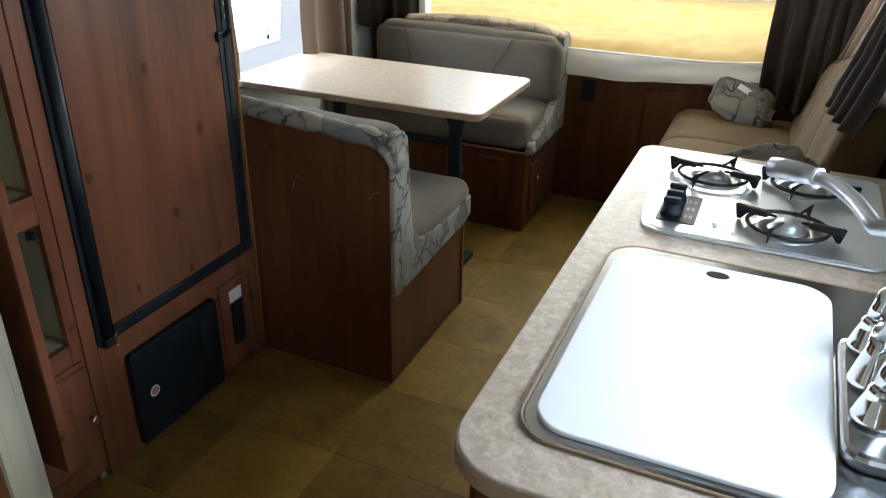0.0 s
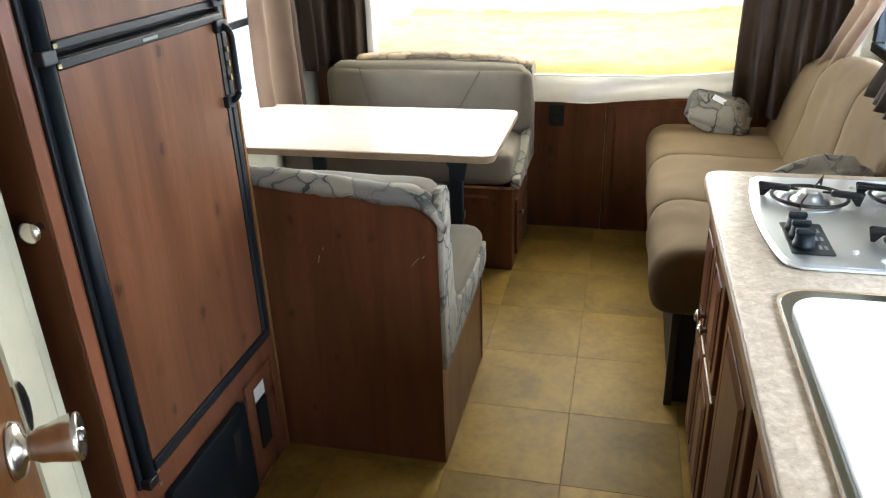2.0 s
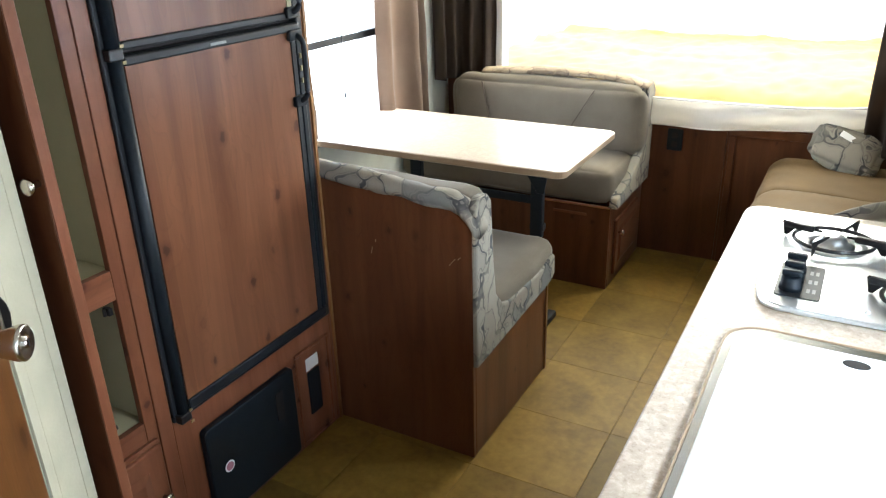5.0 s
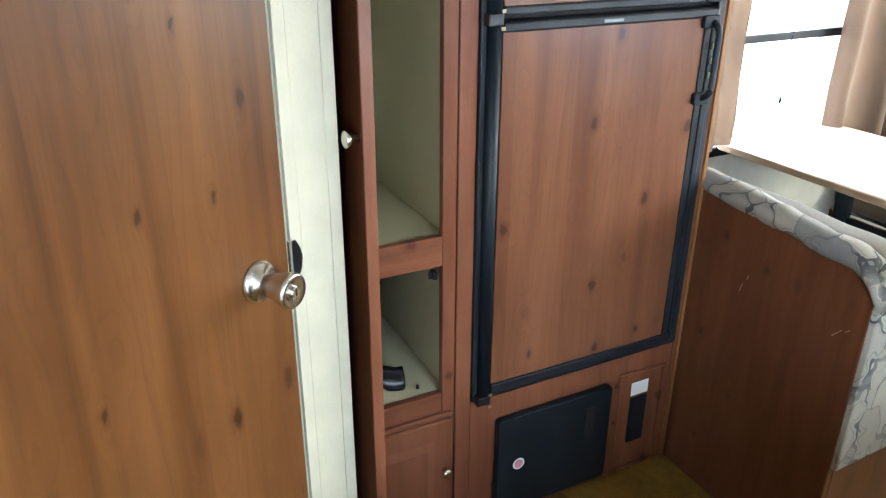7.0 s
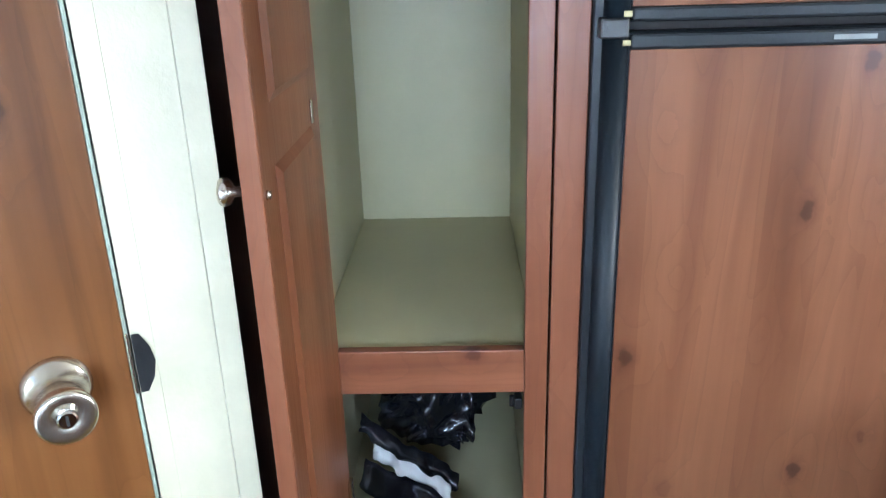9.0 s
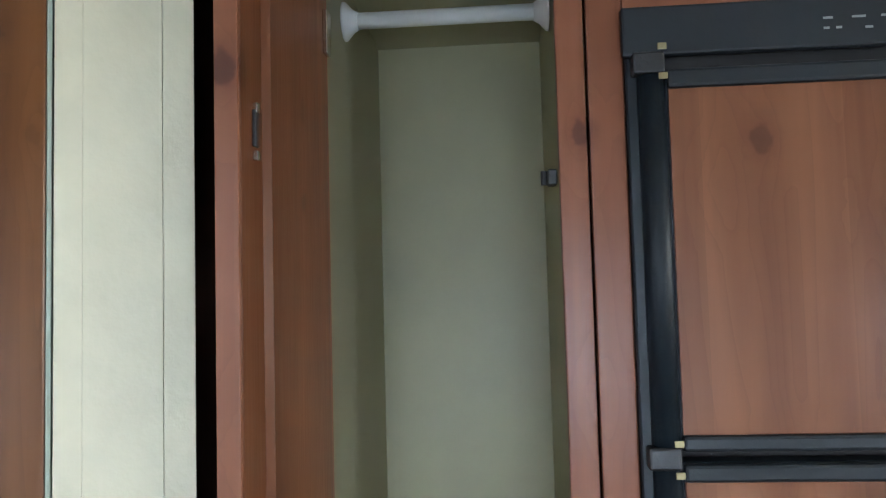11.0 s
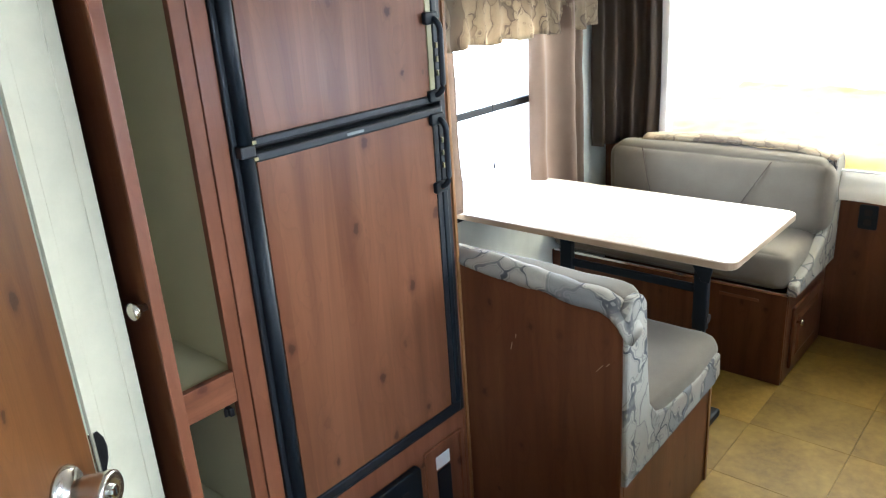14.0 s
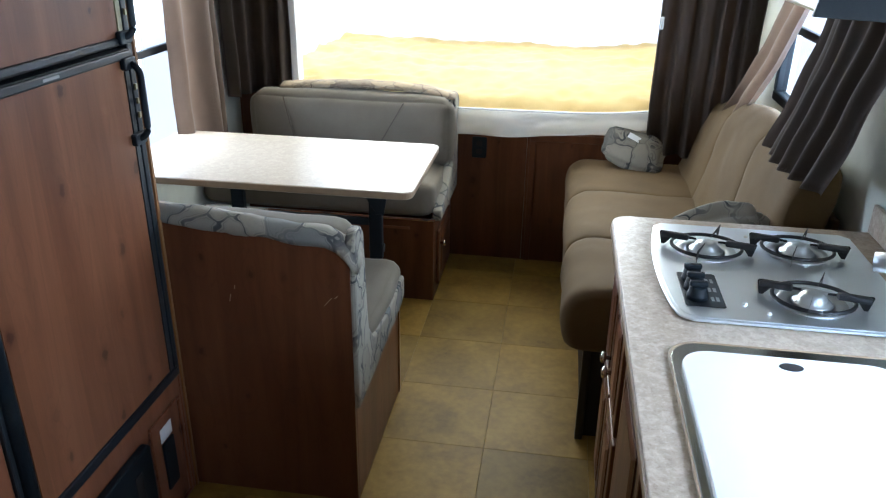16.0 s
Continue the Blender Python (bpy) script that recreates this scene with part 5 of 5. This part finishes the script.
kp = part("control_plate", slab(0.078, 0.157, 1.596, 1.752, CZ + 0.0110, CZ + 0.0125, 0.006, 0.0008), "slate", hb, "dark control plate")
for k in range(3):
    y = 1.632 + 0.042 * k
    kb = part("knob", lathe([(0.021, 0), (0.020, 0.010), (0.0185, 0.012), (0.017, 0.024), (0.013, 0.026)], pose(0.104, y, CZ + 0.0126), 24), "black", kp, "black burner knob", True)
    part("grip", box(0.086, 0.122, y - 0.006, y + 0.006, CZ + 0.0385, CZ + 0.050, 0.003), "black", kb)
    for q in range(2):
        part("print", box(0.132 + 0.010 * q, 0.138 + 0.010 * q, y - 0.010, y + 0.008, CZ + 0.0126, CZ + 0.0130, 0), "ink", kp)
for x, y in ((0.235, 1.588), (0.268, 1.985), (0.195, 1.62)):
    part("screw", lathe([(0.005, 0), (0.0045, 0.003), (0.002, 0.005)], pose(x, y, CZ + 0.0109), 12), "white", hb)

# sink with its cover board and tap
sk_ = thing("sink", "stainless steel sink rim under a white cover", "sink", (0.28, 1.15, CZ))
part("rim", prism(round_rect(0.028, 0.565, 0.846, 1.462, 0.06, 8), CZ + 0.0005, CZ + 0.0045, "z", 0.003, 2), "rim_steel", sk_, "dull steel rim")
bead = [(x, y, CZ + 0.004) for x, y in round_rect(0.026, 0.567, 0.844, 1.464, 0.06, 8)]
part("bead", tube(bead + bead[:1], 0.0022, 8), "edge", sk_, "tan sealing bead", True)
cb = thing("sink_cover", "white plastic sink cover with one finger hole", "board", (0.22, 1.14, CZ + 0.01))
bmb = prism(round_rect(0.043, 0.413, 0.862, 1.424, 0.055, 8), CZ + 0.0048, CZ + 0.0130, "z", 0.003, 2)
part("panel", bmb, "board", cb)
part("finger_hole", lathe([(0.020, 0.0), (0.020, 0.0008), (0.0195, 0.0012)], pose(0.226, 1.390, CZ + 0.0131) @ Matrix.Diagonal((1, 0.62, 1, 1)), 28), "dark", cb, "oval finger hole")
tp = thing("tap", "chrome two-handle galley tap with a long swivel spout", "tap", (0.49, 1.12, CZ + 0.01))
part("base", slab(0.416, 0.512, 0.952, 1.252, CZ + 0.0048, CZ + 0.030, 0.03, 0.008), "rim_steel", tp, "dull nickel base")
for y in (1.035, 1.215):
    hd = part("handle", lathe([(0.027, 0), (0.0275, 0.004), (0.0255, 0.008), (0.0235, 0.018), (0.0185, 0.034), (0.0165, 0.042), (0.0175, 0.046), (0.012, 0.052)], pose(0.452, y, CZ + 0.0324), 32), "chrome", tp, smooth=True)
    part("lever", tube([(0.452, y, CZ + 0.080), (0.456, y + 0.006, CZ + 0.098), (0.462, y + 0.016, CZ + 0.116), (0.466, y + 0.022, CZ + 0.124)], [0.013, 0.0135, 0.0145, 0.010], 18), "chrome", hd, smooth=True)
part("collar", lathe([(0.027, 0), (0.0275, 0.005), (0.0255, 0.010), (0.021, 0.034), (0.0165, 0.050), (0.0150, 0.075)], pose(0.450, 1.118, CZ + 0.0324), 32), "chrome", tp, smooth=True)
SP = arc((0.450, 1.118, CZ + 0.10), (0.401, 1.104, 1.100), (0.520, 1.06, 1.13), 14) + arc((0.396, 1.118, 1.101), (0.332, 1.255, 1.101), (0.372, 1.215, 1.108), 10)
spout = part("spout", tube(SP, 0.0108, 16), "alloy", tp, smooth=True)
part("spray_head", tube([(0.334, 1.254, 1.101), (0.318, 1.266, 1.100), (0.292, 1.283, 1.097), (0.272, 1.295, 1.093)], [0.0125, 0.0146, 0.0155, 0.0150], 24), "alloy", spout, smooth=True)
part("ring", tube([(0.336, 1.252, 1.101), (0.3325, 1.255, 1.1005)], 0.0149, 20), "white", spout)
# splash strip and wall outlet
part("backsplash", box(XR - 0.014, XR - 0.002, CY0, CY1, CZ + 0.0005, CZ + 0.075, 0.003), "counter", wt)

hd_ = thing("range_hood", "almond enamel range hood over the hob, its shaded end coloured slate", "hood", (0.4, 1.8, 1.42))
part("shell", prism([(0.180, 1.415), (XR - 0.002, 1.395), (XR - 0.002, 1.53), (0.205, 1.53)], 1.503, 2.12, "y", 0.006, 2), "almond", hd_)
# slate plate over the almond end; its colour is the shade on that side
part("end_panel", prism([(0.177, 1.41), (XR - 0.002, 1.39), (XR - 0.002, 1.535), (0.201, 1.535)], 1.495, 1.5025, "y", 0.001, 1), "slate", hd_)
for y in (1.80, 1.83):
    part("latch", prism([(y - 0.006, 1.458), (y + 0.001, 1.466), (y + 0.006, 1.495), (y + 0.001, 1.502), (y - 0.004, 1.48)], 0.176, 0.196, "x", 0.002, 1), "black", hd_)
uc = thing("wall_cabinet", "cherry wood wall cabinet over the range hood", "cabinet", (0.45, 1.5, 1.54))
part("body", box(0.30, XR - 0.002, 0.80, 2.45, 1.537, ZC - 0.002, 0.003), "wood", uc)
for y0 in (0.82, 1.225, 1.63, 2.035):
    d = part("door", box(0.281, 0.2995, y0, y0 + 0.395, 1.56, ZC - 0.03, 0.005), "wood", uc)
    part("field", raised_panel("x", 0.2808, -1, y0 + 0.05, y0 + 0.345, 1.61, ZC - 0.08, 0.006, 0.02), "wood", d)
    part("knob", knob_shape((0.281, y0 + 0.04, 1.60), (-1, 0, 0), 0.9), "nickel", d, smooth=True)

# ---- sofa ----
so = thing("sofa", "tan microfibre jack-knife sofa along the wall", "sofa", (0.2, 2.9, 0))
part("base", box(-0.055, XR - 0.03, 2.27, 3.60, 0.0, 0.336, 0.012), "dark", so)
SEAMS = (2.67, 3.17)


def upholstered(profile, y0, y1, seed):
    """Stuffed upholstery with one cross-section (x, z), pinched at the cross seams and rounded at its ends."""
    bm = bmesh.new()
    cx, cz = sum(p[0] for p in profile) / len(profile), sum(p[1] for p in profile) / len(profile)
    ys = sorted({y0 + (y1 - y0) * k / 70 for k in range(71)} | {s + d for s in SEAMS for d in (-0.008, -0.004, 0, 0.004, 0.008)} | {y0 + d for d in (0.004, 0.012, 0.025)} | {y1 - d for d in (0.004, 0.012, 0.025)})
    rings = []
    for y in ys:
        e = min(y - y0, y1 - y)
        inset = 0.035 * (1 - math.sqrt(max(0, 1 - (1 - min(1, e / 0.04)) ** 2))) if e < 0.04 else 0.0
        for s in SEAMS:
            inset += 0.011 * math.exp(-abs(y - s) / 0.007) + 0.006 * math.exp(-((y - s) / 0.05) ** 2)
        ring = []
        for x, z in profile:
            d = Vector((x - cx, 0, z - cz))
            q = Vector((x, y, z)) - d.normalized() * inset
            q += noise.noise_vector(Vector((x * 6 + seed, y * 6, z * 6))) * 0.006 + noise.noise_vector(Vector((x * 19 + seed, y * 15, z * 19))) * 0.002
            ring.append(bm.verts.new(q))
        rings.append(ring)
    m = len(profile)
    for a, b in zip(rings, rings[1:]):
        for k in range(m):
            bm.faces.new((a[k], a[(k + 1) % m], b[(k + 1) % m], b[k]))
    bm.faces.new(rings[0])
    bm.faces.new(rings[-1])
    return bm


def smooth_loop(pts, n=8):
    """A closed smooth curve through points."""
    out, m = [], len(pts)
    for i in range(m):
        p0, p1, p2, p3 = (Vector(pts[(i + k - 1) % m]) for k in range(4))
        for k in range(n):
            t = k / n
            v = 0.5 * (2 * p1 + (p2 - p0) * t + (2 * p0 - 5 * p1 + 4 * p2 - p3) * t * t + (3 * p1 - p0 - 3 * p2 + p3) * t ** 3)
            out.append((v.x, v.y))
    return out


SEAT = smooth_loop([(0.40, 0.520), (0.20, 0.540), (-0.02, 0.547), (-0.105, 0.526), (-0.142, 0.480), (-0.146, 0.410), (-0.125, 0.345), (-0.06, 0.328), (0.15, 0.328), (0.38, 0.338)])
BACK = smooth_loop([(0.335, 0.46), (0.372, 0.66), (0.415, 0.86), (0.445, 0.930), (0.49, 0.968), (0.54, 0.950), (0.555, 0.90), (0.53, 0.70), (0.50, 0.46), (0.42, 0.415)])
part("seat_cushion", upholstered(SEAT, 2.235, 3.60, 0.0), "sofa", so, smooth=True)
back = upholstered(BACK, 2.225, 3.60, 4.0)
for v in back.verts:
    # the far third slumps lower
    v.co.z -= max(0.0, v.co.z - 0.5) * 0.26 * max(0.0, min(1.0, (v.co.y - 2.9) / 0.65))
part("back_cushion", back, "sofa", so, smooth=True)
part("foot", box(-0.07, -0.045, 2.250, 2.268, 0.0, 0.338, 0.004), "iron", so)
part("back_frame", prism([(0.50, 0.262), (0.575, 0.262), (0.585, 0.80), (0.565, 0.80)], 2.275, 3.58, "y", 0.01, 2), "sofa", so)
pi = thing("throw_pillow", "leaf-pattern throw pillow with a white tag on the sofa", "pillow", (0.17, 3.25, 0.47), group="sofa pillows")
pp = pose(0.142, 3.515, 0.612, -34, 14, -8)
part("cover", pad(-0.118, 0.118, -0.012, 0.012, -0.070, 0.070, 0.010, 0.020, 0.014, 14, 2.0, pp), "leaf", pi, smooth=True)
tg = box(-0.028, 0.028, -0.06, -0.056, -0.012, 0.012, 0.001)
bmesh.ops.transform(tg, matrix=pp @ pose(-0.02, 0.026, 0.045, 0, 12, 0), verts=tg.verts)
part("tag", tg, "white", pi, "white cloth tag")
pj = thing("throw_pillow", "pale leaf-pattern throw pillow slumped beside the worktop", "pillow", (0.36, 2.27, 0.48), group="sofa pillows")
part("cover", pad(-0.125, 0.125, -0.022, 0.022, -0.155, 0.155, 0.02, 0.035, 0.018, 14, 9.0, pose(0.290, 2.25, 0.640, -16, -14, 0)), "leaf", pj, smooth=True)

# curtains of the sofa window
c5 = thing("curtain", "brown satin curtain swept back beside the sofa window", "curtain", (0.53, 3.3, 0.8), group="sofa window curtains")
part("fabric", drape([(0.55, 2.72), (0.53, 2.84), (0.55, 2.98)], 0.825, 1.44, 3.0, 0.024, seed=0.8, nz=26, sweep=(-0.085, 0.41)), "curtain", c5, smooth=True)
c6 = thing("curtain", "brown satin curtain hanging loose beside the sofa window, coloured dark as backlit", "curtain", (0.53, 2.5, 0.8), group="sofa window curtains")
# the darker satin puts this curtain's backlit shade into its colour
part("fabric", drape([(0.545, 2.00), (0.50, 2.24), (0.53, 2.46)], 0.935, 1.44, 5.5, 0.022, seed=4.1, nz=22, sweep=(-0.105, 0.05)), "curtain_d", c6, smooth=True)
rdl = part("rod", rod((0.555, 2.30, 1.445), (0.555, 3.50, 1.445), 0.008), "white", c5)

# ---- floor tiles, each a piece of its own ----
TW, TX, TY = 0.3262, -0.680, 1.503
tile_mesh = {}
fl = bpy.data.objects["floor"]
xs = [TX + TW * k for k in range(-4, 5)]
ys = [TY + TW * k for k in range(-8, 8)]
for x in xs:
    for y in ys:
        x0, x1 = max(x, XL), min(x + TW, XR)
        y0, y1 = max(y, YB), min(y + TW, YF - 0.013)
        if x1 - x0 < 0.02 or y1 - y0 < 0.02:
            continue
        key = (round(x1 - x0, 3), round(y1 - y0, 3))
        if key not in tile_mesh:
            bm = box(0.0003, x1 - x0 - 0.0003, 0.0003, y1 - y0 - 0.0003, -0.006, 0.0, 0.0008, 1)
            me = bpy.data.meshes.new("tile")
            bm.to_mesh(me)
            bm.free()
            me.materials.append(M["tile"])
            tile_mesh[key] = me
        t = new("tile", tile_mesh[key])
        t.parent = fl
        t.location = (x0, y0, 0)
